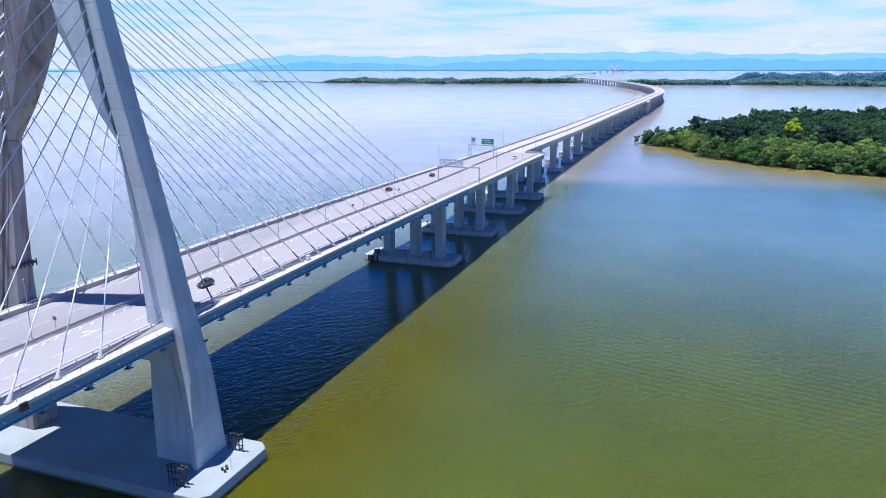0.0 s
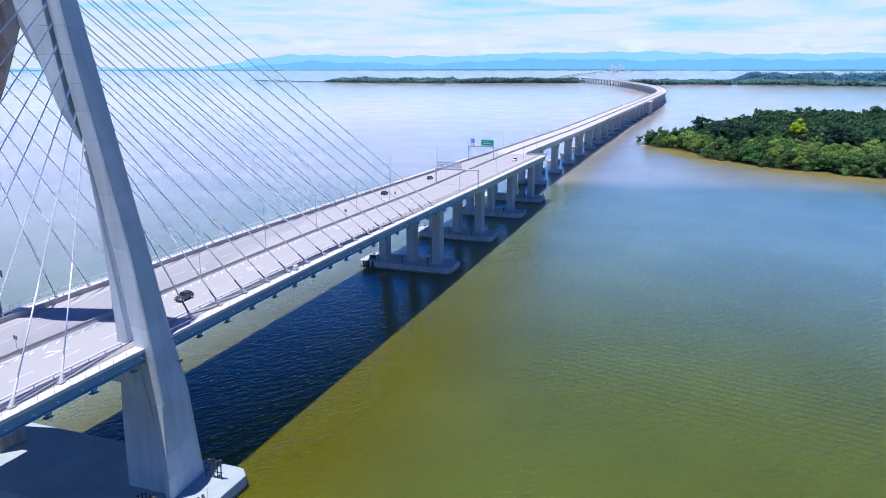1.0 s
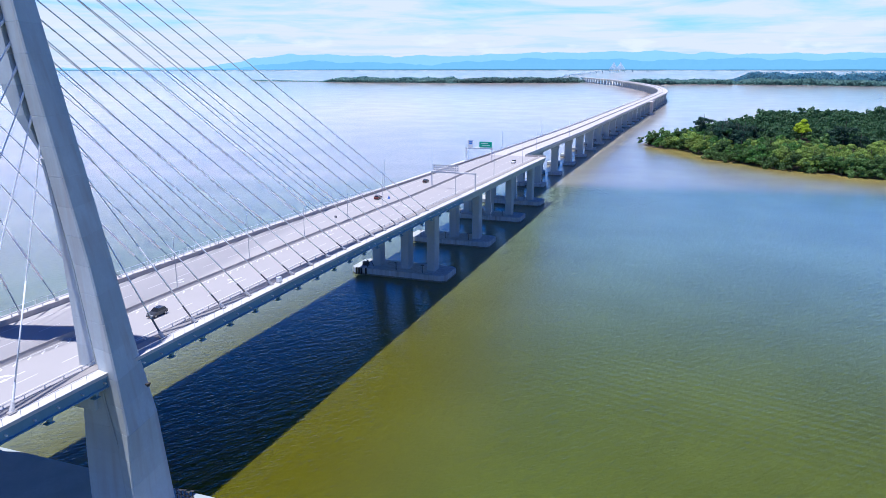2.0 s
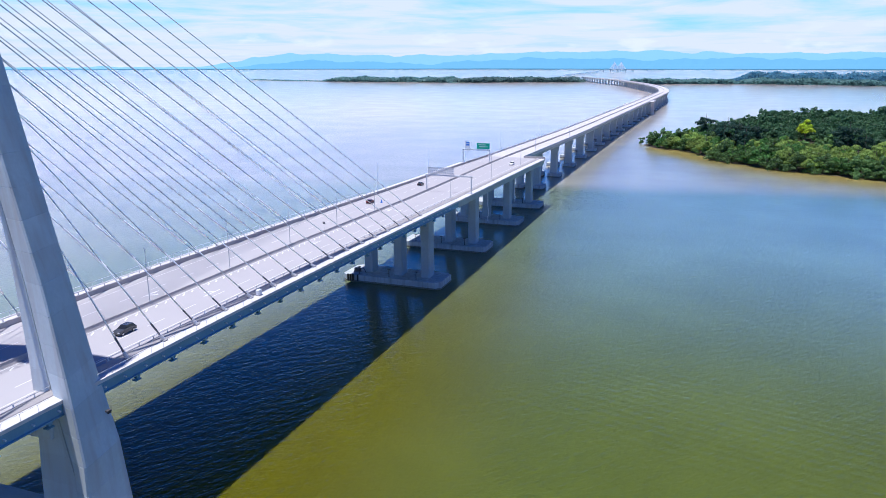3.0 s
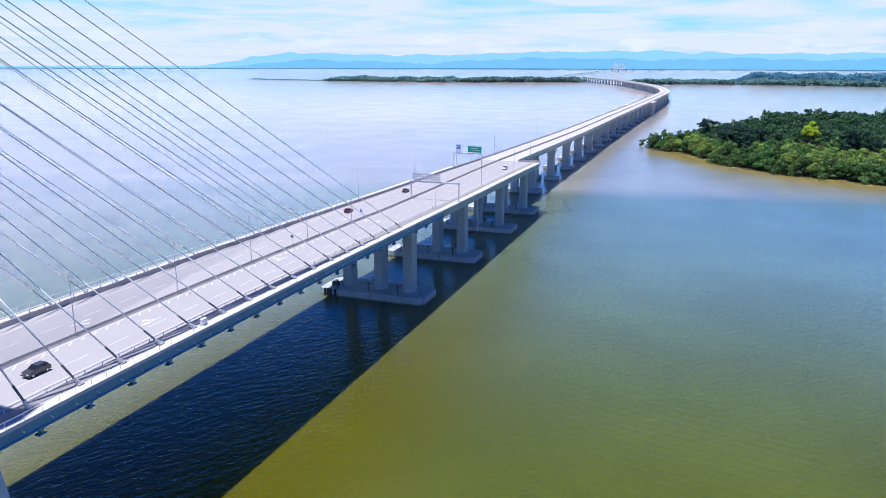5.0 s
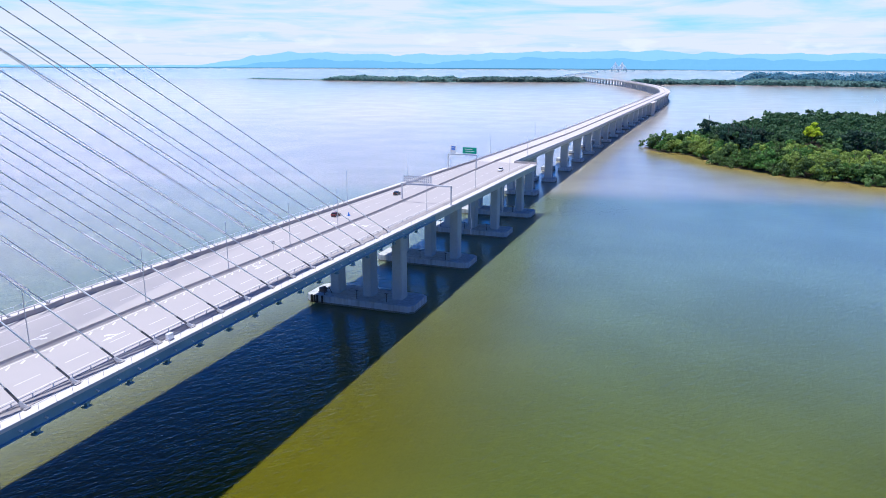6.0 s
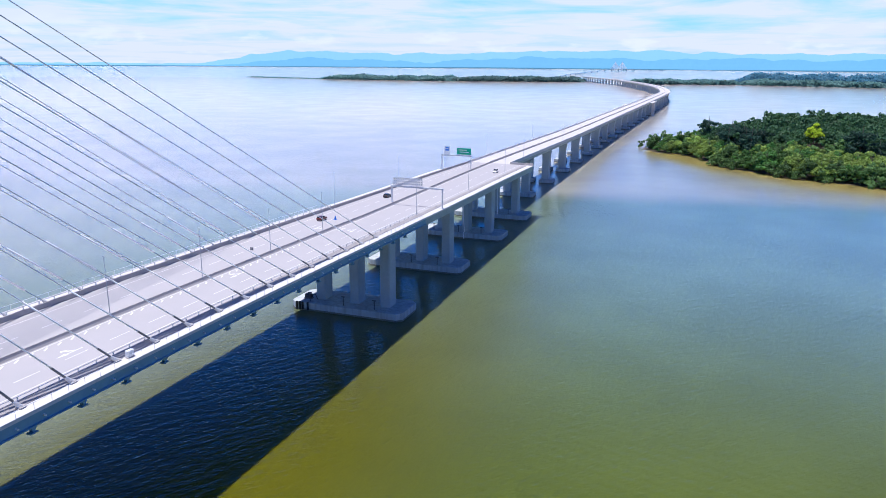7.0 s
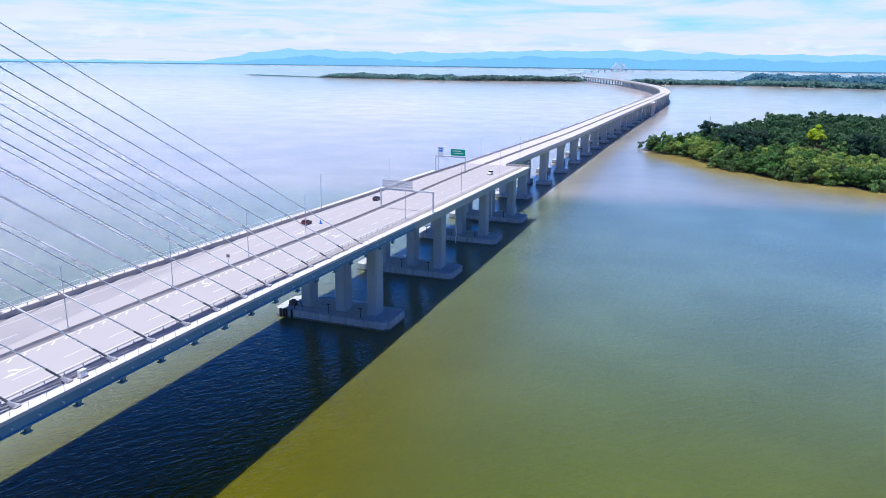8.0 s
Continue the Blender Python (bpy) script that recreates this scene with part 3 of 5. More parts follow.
def surfacing():
    r = thing("road", "pale sun-bleached asphalt carriageways with worn lane marks", "road", kind="structure")
    part("carriageway", ribbon(bmesh.new(), lambda y: mid_x(y) + 0.3, lambda y: road_edge(y) - 0.05, -420, 303, 0.03), ROAD, r)
    part("carriageway", ribbon(bmesh.new(), lambda y: far_edge(y) + 0.05, lambda y: mid_x(y) - 0.3, -420, 303, 0.03), ROAD, r)
    for side in (1, -1):
        edge = road_edge if side > 0 else far_edge
        for off, w in ((0.9, 0.16), (-2.6, 0.16)):
            base = mid_x if off > 0 else edge
            bm = ribbon(bmesh.new(), lambda y: base(y) + side * off - w / 2, lambda y: base(y) + side * off + w / 2, -240, 300, 0.036)
            part("edge_line", bm, PAINT, r)
        dash = bmesh.new()
        lane = 8.0 if side > 0 else 7.0
        y = -230.0
        while y < 298:
            ribbon(dash, lambda t: mid_x(t) + side * lane - 0.08, lambda t: mid_x(t) + side * lane + 0.08, y, y + 4.5, 0.036, 4.5)
            y += 9.0
        tagged(part("lane_dashes", dash, PAINT, r), kind="stuff")
    teeth = bmesh.new()
    y = -100.0
    while y < 110:
        ribbon(teeth, lambda t: 1.9 - 0.55 * (t - y), lambda t: 2.25 - 0.55 * (t - y), y, y + 1.3, 0.037, 1.3)
        y += 2.65
    tagged(part("chevron_marks", teeth, PAINT, r), kind="stuff")
    return r


surfacing()


def arrow_mark(x, y, turn):
    bm = bmesh.new()
    pts = [(-0.12, 0), (0.12, 0), (0.12, 3.2), (0.45, 3.2), (0, 5.2), (-0.45, 3.2), (-0.12, 3.2)]
    vs = [bm.verts.new((px, py, 0)) for px, py in pts]
    bm.faces.new([vs[0], vs[1], vs[2], vs[6]])
    bm.faces.new([vs[6], vs[2], vs[3], vs[4], vs[5]])
    bl = [(0.12, 1.2), (1.2, 2.2), (1.2, 1.7), (1.9, 2.7), (1.2, 3.3), (1.2, 2.8), (0.12, 1.8)]
    bm.faces.new([bm.verts.new((px, py, 0)) for px, py in bl])
    slope = (level(y + 4) - level(y)) / 4
    o = part("lane_arrow", bm, PAINT)
    o.matrix_world = pose(x, y, level(y) + 0.042, math.degrees(math.atan(slope)) * math.cos(radians(turn)), 0, turn)
    tagged(o, "white painted lane arrow on the asphalt", "road marking", "lane arrows")


for ax, ay in ((6.4, 36), (5.4, -18.5), (6.2, 134), (2.6, 134), (4.0, 83), (-5.0, 26), (-5.0, 128)):
    arrow_mark(ax, ay, 180 if ax > 0 else 0)


def barriers():
    for label, f, y0, y1, w in (("grey concrete road barrier beside the stay anchors", lambda y: road_edge(y) + 0.25, -300, 300, 0.22),
                                ("grey concrete road barrier on the seaward deck side", lambda y: far_edge(y) - 0.25, -300, 303, 0.22),
                                ("grey concrete median barrier between the carriageways", mid_x, -300, 303, 0.30)):
        b = thing("road_barrier", label, "barrier", "road barriers")
        if f is mid_x:
            prof = [(-w - 0.15, 0.005), (w + 0.15, 0.005), (w * 0.6, 0.45), (w * 0.5, 0.85), (-w * 0.5, 0.85), (-w * 0.6, 0.45)]
        elif y1 == 300:
            prof = [(-w, 0.005), (0.78, 0.005), (0.75, 0.12), (0.12, 0.6), (-w, 0.64)]
        else:
            prof = [(-0.6, 0.005), (w, 0.005), (w, 1.0), (-0.12, 1.0)]
        part("wall", sweep(bmesh.new(), line_at(f, y0, y1), prof), BARRIER, b)
        if f is mid_x:
            continue
        pb = bmesh.new()
        hb = 0.63 if y1 == 300 else 0.99
        box(pb, -0.16, -0.04, -0.07, 0.07, hb, hb + 0.57)
        box(pb, -0.2, 0.0, -0.2, 0.2, hb, hb + 0.04)
        first = None
        y = -60.0
        while y < 160:
            m = pose(f(y), y, level(y))
            if first is None:
                first = part("rail_post", pb, GALV, b)
                first.matrix_basis = m
            else:
                again(first, "rail_post", b, m)
            y += 3.36
        part("top_rail", sweep(bmesh.new(), line_at(f, -60, 160), [(-0.14, hb + 0.5), (-0.06, hb + 0.5), (-0.06, hb + 0.58), (-0.14, hb + 0.58)]), GALV, b)


barriers()


def end_wall():
    bm = bmesh.new()
    box(bm, 5.9, 17.7, 302.3, 302.75, level(302.5) + 0.005, level(302.5) + 1.1, 0.04)
    tagged(part('end_wall', bm, BARRIER), 'grey concrete end wall closing the lay-by', 'wall')


end_wall()


def edge_fence(side, y0, y1):
    f = thing("edge_railing", "white steel handrail along the outer deck edge", "railing", "edge railings")
    x = HALF - 0.2 if side > 0 else -FAR + 0.2
    first = None
    y = y0
    while y < y1:
        m = pose(x, y, level(y) + 0.12)
        if first is None:
            bm = bmesh.new()
            tube(bm, (0, 0, 0), (0, 0, 1.0), 0.03, n=6)
            first = part("post", bm, PIPE, f)
            first.matrix_basis = m
        else:
            again(first, "post", f, m)
        y += 2.8
    for h in (0.85,):
        part("rail", sweep(bmesh.new(), straight(y0, y1, 12, x), [(-0.025, 0.24 + h), (0.025, 0.24 + h), (0.025, 0.29 + h), (-0.025, 0.29 + h)]), PIPE, f)


for s in (1, -1):
    edge_fence(s, -55, -16.6)
    edge_fence(s, -8.2, 157)


# ---- pylon ----
PY = -12.35
PCX = -4.5           # middle of the pylon
LEG_Z = [1.0, 2.5, 20, 27, 32, 45, 60, 75, 88, 116]
LEG_OUT = [21.7, 21.6, 21.3, 20.3, 19.4, 17.0, 13.55, 10.1, 7.3, 3.0]
LEG_WIDE = [1.2, 1.3, 3.2, 4.3, 4.4, 4.2, 3.8, 3.5, 3.2, 2.4]      # outer body, up to the cable groove
LEG_DEEP = [4.0, 3.95, 3.2, 3.0, 2.75, 2.35, 2.2, 2.1, 1.75, 1.4]
FOOT_Z = [1.0, 2.5, 15, 27, 32, 45, 60, 62]
FOOT_IN = [11.2, 11.2, 11.0, 11.4, 11.2, 10.2, 8.7, 8.5]          # inner edge of the leg up to the web
ARCH_Z = [61.52, 63.4, 66.5, 69.8, 73.5, 77.7, 81.4, 86, 90.5, 114]
ARCH_BACK = [8.5, 7.2, 4.6, 2.2, -0.1, -2.4, -4.5, -4.5, -4.5, -4.5]    # back edge of the pointed opening
ARCH_BEVEL = [0.3, 0.6, 1.4, 2.3, 3.2, 4.2, 4.4, 2.2, 0.0, 0.0]         # how far its front edge is cut away


def leg_at(z):
    o = float(np.interp(z, LEG_Z, LEG_OUT))
    return o, o - float(np.interp(z, LEG_Z, LEG_WIDE)), float(np.interp(z, LEG_Z, LEG_DEEP))


SPLAY = 1.0           # the front of each leg turns inwards


def mirrored(pts, z, s):
    if s < 0:
        pts = [(2 * PCX - u, v) for u, v in pts[::-1]]
    return [Vector((u, PY + v, z)) for u, v in pts]


def slab_ring(a, b, d, z, s, back=None):
    back = d if back is None else back
    return mirrored([(a, -d), (b, -d), (b, back), (a, back)], z, s)


def leg_ring(z, s, inset, ch=0.22):
    o, i, d = leg_at(z)
    o, i, d = o - inset, i + inset, d - inset
    e = d - SPLAY * (o - i) / 4.0
    b, t = d + 2.1, min(2.4, (o - i) * 0.55)
    return mirrored([(i, -e), (o - ch, -d), (o, -d + ch), (o - t, b - ch), (o - t - ch, b), (i, e)], z, s)


def cuts_between(z0, z1):
    """Heights of the casting joints, one lift apart."""
    out = [z0]
    z = 6.51
    while z < z1 - 1.0:
        if z > z0 + 1.0:
            out.append(z)
        z += 4.38
    return out + [z1]


def lifts(name, ring, z0, z1, leg, material):
    """A wall cast in lifts, each a block of its own with a shallow joint between."""
    cuts = cuts_between(z0, z1)
    for a, b in zip(cuts, cuts[1:]):
        q = [ring(a + 0.07), ring(b - 0.07)]
        mid = (Vector(q[0][0]) + Vector(q[0][2])) / 2
        low = [p + (mid - p) * 0.012 - Vector((0, 0, 0.07)) for p in q[0]]
        mid = (Vector(q[1][0]) + Vector(q[1][2])) / 2
        top = [p + (mid - p) * 0.012 + Vector((0, 0, 0.07)) for p in q[1]]
        part(name, loft(bmesh.new(), [low, *q, top]), material, leg)


def pylon():
    p = thing("bridge_pylon", "tall leaning-leg concrete bridge pylon with cast joint lines", "pylon")
    cuts = cuts_between(2.5, 116.0)
    for s in (1, -1):
        # the seaward leg takes the concrete darkened for its shade
        concrete = PYLON_CONCRETE if s > 0 else PYLON_WEATHERED_SHADED
        leg = thing("leg", "", "")
        leg.parent = p
        for a, b in zip(cuts, cuts[1:]):
            bm = loft(bmesh.new(), [leg_ring(a, s, 0.07), leg_ring(a + 0.08, s, 0.0), leg_ring(b - 0.08, s, 0.0), leg_ring(b, s, 0.07)])
            part("cast_segment", bm, concrete, leg)

        # wall behind the groove, flared towards the foot
        def wall(z):
            o, i, d = leg_at(z)
            inn = float(np.interp(z, FOOT_Z, FOOT_IN))
            return slab_ring(min(inn, i - 0.9), i + 0.4, d - 0.9 - SPLAY * 0.6, z, s, d - 0.1)
        lifts("inner_wall", wall, 2.5, 61.5, leg, concrete)
        # rib along the groove
        rings = []
        for z in [2.5, 15, 27, 32, 45, 61.5]:
            o, i, d = leg_at(z)
            rings.append(slab_ring(i - 1.1, i - 0.6, d - 0.35 - SPLAY, z, s))
        part("groove_rib", loft(bmesh.new(), rings), concrete, leg)

        # web over the pointed opening, its front arris cut away, and the back of the groove
        def web(z):
            o, i, d = leg_at(z)
            xb = float(np.interp(z, ARCH_Z, ARCH_BACK)) + 0.004
            xf = xb + float(np.interp(z, ARCH_Z, ARCH_BEVEL))
            e = i - 0.6
            f = d - 0.05 - SPLAY * 0.4 - float(np.interp(z, [61.5, 68], [1.1, 0.0]))
            cut = min(3.0, xf - xb, f + d - 0.5)
            return mirrored([(min(xb, e - 0.2), -f + cut), (min(xf, e - 0.1), -f), (e, -f), (e, d - 0.1), (min(xb, e - 0.2), d - 0.1)], z, s)
        lifts("web_wall", web, 61.52, 114.0, leg, concrete)

        def groove(z):
            o, i, d = leg_at(z)
            return slab_ring(i - 0.7, i + 0.3, d - 0.7 - SPLAY, z, s)
        rings = [groove(z) for z in ARCH_Z]
        part("groove_back", loft(bmesh.new(), rings), concrete, leg)
    # cross beam under the deck
    bm = bmesh.new()
    box(bm, 2 * PCX - 14.4, 14.4, PY - 2.2, PY + 2.2, 22.2, 25.9, 0.2)
    part("cross_beam", bm, PYLON_CONCRETE, p)
    # work platform on the seaward leg
    for s, z in ((-1, 37.0), (1, 25.6)):
        bm = bmesh.new()
        o, i, d = leg_at(z)
        if s < 0:
            w = 2 * PCX - float(np.interp(z, FOOT_Z, FOOT_IN)) + 0.02
            box(bm, w, w + 0.7, PY - 2.6, PY + 3.0, z, z + 0.45)
            for k in range(7):
                box(bm, w + 0.5, w + 0.72, PY - 2.5 + k * 0.9, PY - 2.36 + k * 0.9, z - 0.5, z + 0.9)
        else:
            box(bm, o - 0.2, o + 0.3, PY + d - 0.7, PY + d + 0.1, z, z + 0.22)
            box(bm, o - 0.1, o + 0.2, PY + d - 0.5, PY + d + 0.05, z - 0.3, z + 0.02)
        part("bracket", bm, DARK_STEEL, p, "black steel bracket")
    return p


pylon()


def chamfer_ring(hx, hy, c, cx, cy, z):
    return [Vector((cx + x, cy + y, z)) for x, y in ((-hx + c, -hy), (hx - c, -hy), (hx, -hy + c), (hx, hy - c), (hx - c, hy), (-hx + c, hy), (-hx, hy - c), (-hx, -hy + c))]


def cap(name, cx, cy, hx, hy, top, parent, c=2.0, material=None):
    bm = loft(bmesh.new(), [chamfer_ring(hx, hy, c, cx, cy, 0.55), chamfer_ring(hx, hy, c, cx, cy, top - 0.12), chamfer_ring(hx - 0.12, hy - 0.12, c, cx, cy, top)])
    o = part(name, bm, material or CAP_TOP, parent)
    bm = loft(bmesh.new(), [chamfer_ring(hx - 0.01, hy - 0.01, c, cx, cy, -1.5), chamfer_ring(hx - 0.01, hy - 0.01, c, cx, cy, 0.55)])
    part("tide_band", bm, ALGAE, parent, "dark tide-stained band")
    return o


def pylon_cap():
    t = thing("pile_cap", "broad pale concrete pile cap under the pylon, in the water", "pile cap")
    cap("slab", -3.1, -13.4, 31.9, 10.4, 2.5, t, 1.9)
    return t


pylon_cap()


def rebar_rack(x, y, nx, ny, label):
    r = thing("steel_rack", label, "steel rack", "steel racks on the pile cap", at=(x, y, 2.5))
    for i in range(nx):
        for j in range(ny):
            bm = bmesh.new()
            h = 3.6 + random.uniform(-0.25, 0.2)
            tube(bm, (i * 0.8, j * 0.9, 0), (i * 0.8 + random.uniform(-0.04, 0.04), j * 0.9, h), 0.11, n=6)
            box(bm, i * 0.8 - 0.32, i * 0.8 + 0.32, j * 0.9 - 0.2, j * 0.9 + 0.2, h, h + 0.1)
            part("bar", bm, DARK_STEEL, r)
    for h in (1.2, 2.6):
        bm = bmesh.new()
        box(bm, -0.2, (nx - 1) * 0.8 + 0.2, -0.12, 0.12, h, h + 0.12)
        part("cross_bar", bm, DARK_STEEL, r)


rebar_rack(19.8, -21.6, 5, 2, "rack of black steel starter bars standing on the pile cap")
rebar_rack(22.3, -7.6, 5, 1, "row of black steel starter bars beside the pylon foot")


def cap_box(x, y):
    b = thing("mooring_fitting", "small dark fittings and a thin pole on the pile cap", "fitting", at=(x, y, 2.5))
    for dx, dy in ((0, 0), (0.7, 0.5), (0.2, 1.0), (0.9, -0.4)):
        bm = bmesh.new()
        tube(bm, (dx, dy, 0), (dx, dy, 0.5), 0.22, 0.28, n=8)
        part("bollard", bm, DARK_STEEL, b)
    bm = bmesh.new()
    tube(bm, (1.3, 0.9, 0), (1.3, 0.9, 2.2), 0.06, n=6)
    part("pole", bm, PIPE, b)


cap_box(25.8, -14.5)


# ---- stay cables ----
STAY_TOP = [64.5, 67.8, 70.6, 74.0, 77.4, 80.3, 83.0, 85.7, 88.5, 91.2, 94.0, 96.6, 99.2, 101.6, 104.1, 106.6]      # main span, from the pylon outwards
STAY_TOP_BACK = [63.9, 68.0, 71.5, 75.0, 78.4, 81.6, 84.6, 87.5, 90.3, 93.1, 95.8, 98.4, 101.0, 103.5, 106.0, 108.4]  # back span


def stay(side, y, k, toward):
    z_top = STAY_TOP[k] if toward > 0 else STAY_TOP_BACK[k]
    o, i, d = leg_at(z_top)
    top = Vector((i - 0.3 if side > 0 else 2 * PCX - i + 0.3, PY + toward * (d - 0.5 - SPLAY), z_top))
    foot = Vector((15.7 if side > 0 else -16.9, y, level(y) + 0.05))
    t = thing("stay_cable", "pale bridge stay cable with white pipe, %s sleeve and socket" % ("dark" if side > 0 and toward > 0 else "white" if side > 0 else "grey"), "stay cable", "stay cables")
    t.location = foot
    way = (top - foot).normalized()
    rel = top - foot
    low = 4.2 if side > 0 else 6.4
    reach = min(low + 14.0, rel.length * 0.5)
    part("strand", tube(bmesh.new(), way * (reach - 0.1), rel, 0.095, n=8, caps=False), CABLE, t, smooth=True)
    part("guide_pipe", tube(bmesh.new(), way * (low - 0.1), way * reach, 0.12 if side > 0 else 0.21, n=8), CABLE_PIPE, t, "white guide pipe round the lower cable", smooth=True)
    if side > 0:
        part("sleeve", tube(bmesh.new(), way * 1.3, way * low, 0.17, n=8, caps=False), SLEEVE if toward > 0 else CABLE_PIPE, t, "damper sleeve", smooth=True)
    else:
        part("sleeve", tube(bmesh.new(), way * 1.3, way * low, 0.11, n=8, caps=False), PALE_SLEEVE, t, "blue-grey damper sleeve", smooth=True)
    part("upper_socket", tube(bmesh.new(), rel - way * 2.4, rel - way * 0.2, 0.15, 0.24, n=8), CABLE_PIPE, t, "white upper anchor tube")
    part("socket", tube(bmesh.new(), way * 0.1, way * 1.5, 0.42, 0.22, n=10), SOCKET, t, "flared steel anchor socket")
    bm = bmesh.new()
    box(bm, -0.42, 0.42, -0.55, 0.55, -0.06, 0.3, 0.1)
    part("anchor_block", bm, BARRIER, t, "concrete anchor block")


for side in (1, -1):
    for k in range(16):
        stay(side, 8.4 * k, k, 1)
        stay(side, -29.5 - 8.4 * k, k, -1)


def niche(side, k, toward):
    z = STAY_TOP[k] if toward > 0 else STAY_TOP_BACK[k]
    o, i, d = leg_at(z)
    bm = bmesh.new()
    u = i - 0.3 if side > 0 else 2 * PCX - i + 0.3
    box(bm, u - 0.27, u + 0.27, PY + toward * (d - 0.55 - SPLAY) - 0.2, PY + toward * (d - 0.55 - SPLAY) + 0.2, z - 0.7, z + 0.9)
    o = part("anchor_niche", bm, DARK_STEEL)
    tagged(o, "dark cable anchorage box on the pylon leg", "anchorage", "cable anchorages")


for side in (1, -1):
    for k in range(16):
        for toward in (1, -1):
            niche(side, k, toward)


# ---- piers ----
def column(name, x, y, hx, hy, z0, z1, parent, flare=0.0):
    r = []
    c = 0.35
    for z, f in ((z0, 0), (z1 - 3.5, 0), (z1, flare)):
        r.append(chamfer_ring(hx + f, hy, c, x, y, z))
    return part(name, loft(bmesh.new(), r), CONCRETE_PIER, parent)


def wide_pier(y, soffit):
    p = thing("bridge_pier", "grey three-column concrete pier on a long pile cap in the water", "pier", "three-column piers")
    cap("pile_cap", -0.8, y, 18.6, 6.8, 2.5, p, 1.6, PIER_CAP)
    for x in (10.6, 0.3, -11.2):
        column("column", x, y + 0.3, 1.65, 2.4, 2.5, soffit - 0.55, p)
        bm = bmesh.new()
        box(bm, x - 1.0, x + 1.0, y - 0.9, y + 1.5, soffit - 0.56, soffit + 0.05)
        part("bearing", bm, DARK_STEEL, p)
        bm = bmesh.new()
        tube(bm, (x - 2.1, y - 5.2, 2.5), (x - 2.1, y - 5.2, 5.2), 0.14, n=6)
        box(bm, x - 2.7, x - 1.5, y - 5.4, y - 5.0, 5.2, 5.4)
        part("bollard_post", bm, DARK_STEEL, p, "dark steel mooring post")
    return p


for yy in (144.5, 198.0, 252.0, 297.0):
    wide_pier(yy, level(yy) - 3.1)


def twin_pier(x, y, turn, zs):
    p = thing("bridge_pier", "pale grey twin-column viaduct pier on low pile caps", "pier", "viaduct piers")
    p.matrix_world = pose(x, y, 0, 0, 0, turn)
    for s in (1, -1):
        cap("pile_cap", s * 6.2, 0, 4.4, 5.0, 2.4, p, 1.0, PIER_CAP)
        column("column", s * 5.4, 0, 2.3, 2.0, 2.4, zs - 0.3, p, 0.9)
        bm = bmesh.new()
        box(bm, s * 5.4 - 1.4, s * 5.4 + 1.4, -1.2, 1.2, zs - 0.3, zs + 0.02)
        part("bearing", bm, DARK_STEEL, p)
    return p


def viaduct_piers():
    pts = [Vector((CX, 303, 0))] + VLINE
    run, nxt = 0.0, 55.0
    for a, b in zip(pts, pts[1:]):
        d = (b - a).length
        while run + d >= nxt:
            q = a + (b - a) * ((nxt - run) / d)
            turn = -math.degrees(math.atan2(b.x - a.x, b.y - a.y))
            twin_pier(q.x, q.y, turn, level(q.y) - 3.1)
            nxt += 54.0
        run += d


viaduct_piers()


def refuge(y0, y1, side, label):
    """A lay-by hung on the side of the viaduct, on a broad wall pier of its own."""
    mid = (y0 + y1) / 2
    x = float(np.interp(mid, [p.y for p in VLINE], [p.x for p in VLINE]))
    z = level(mid)
    t = thing("viaduct_refuge", label, "lay-by", "viaduct refuges", at=(x, mid, 0))
    h = (y1 - y0) / 2
    bm = bmesh.new()
    ring = [(10.64, -h - 8), (16.5, -h), (16.5, h), (10.64, h + 8)]
    loft(bm, [[Vector((side * a, b, z + c)) for a, b in ring] for c in (-0.9, -0.02)])
    part("slab", bm, CONCRETE_PALE, t)
    bm = bmesh.new()
    box(bm, min(side * 16.1, side * 16.5), max(side * 16.1, side * 16.5), -h, h, z - 0.015, z + 1.0, 0.05)
    part("parapet", bm, CONCRETE_PALE, t)
    bm = loft(bmesh.new(), [chamfer_ring(2.2, 2.6, 0.4, side * 13.4, 0, -1.2), chamfer_ring(2.2, 2.6, 0.4, side * 13.4, 0, z - 3.5), chamfer_ring(2.9, 2.8, 0.4, side * 13.4, 0, z - 0.92)])
    part("column", bm, CONCRETE_PALE, t, "pale concrete wall pier")


refuge(1085, 1130, 1, "pale concrete refuge lay-by on a tall pier beside the viaduct")
refuge(985, 1015, -1, "short pale concrete refuge lay-by on the viaduct's far side")


def drain_pipe(pts, label):
    t = thing("drain_pipe", label, "drain pipe", "drain pipes", at=pts[0])
    for a, b in zip(pts, pts[1:]):
        part("pipe_length", tube(bmesh.new(), Vector(a) - Vector(pts[0]), Vector(b) - Vector(pts[0]), 0.16, n=8), PIPE, t)


z = level(197) - 2.9
drain_pipe([(16.9, 197, z), (16.9, 197, z - 4.5), (17.5, 197, z - 9.2), (17.0, 197, z - 10.0), (17.15, 197, z - 12.0)], "bent white drain pipe hanging under the deck")
z = level(247) - 2.9
drain_pipe([(15.4, 247, z), (15.4, 247, z - 7.5), (15.7, 247, z - 10.0), (15.5, 247, z - 12.0)], "straight white drain pipe hanging under the deck")


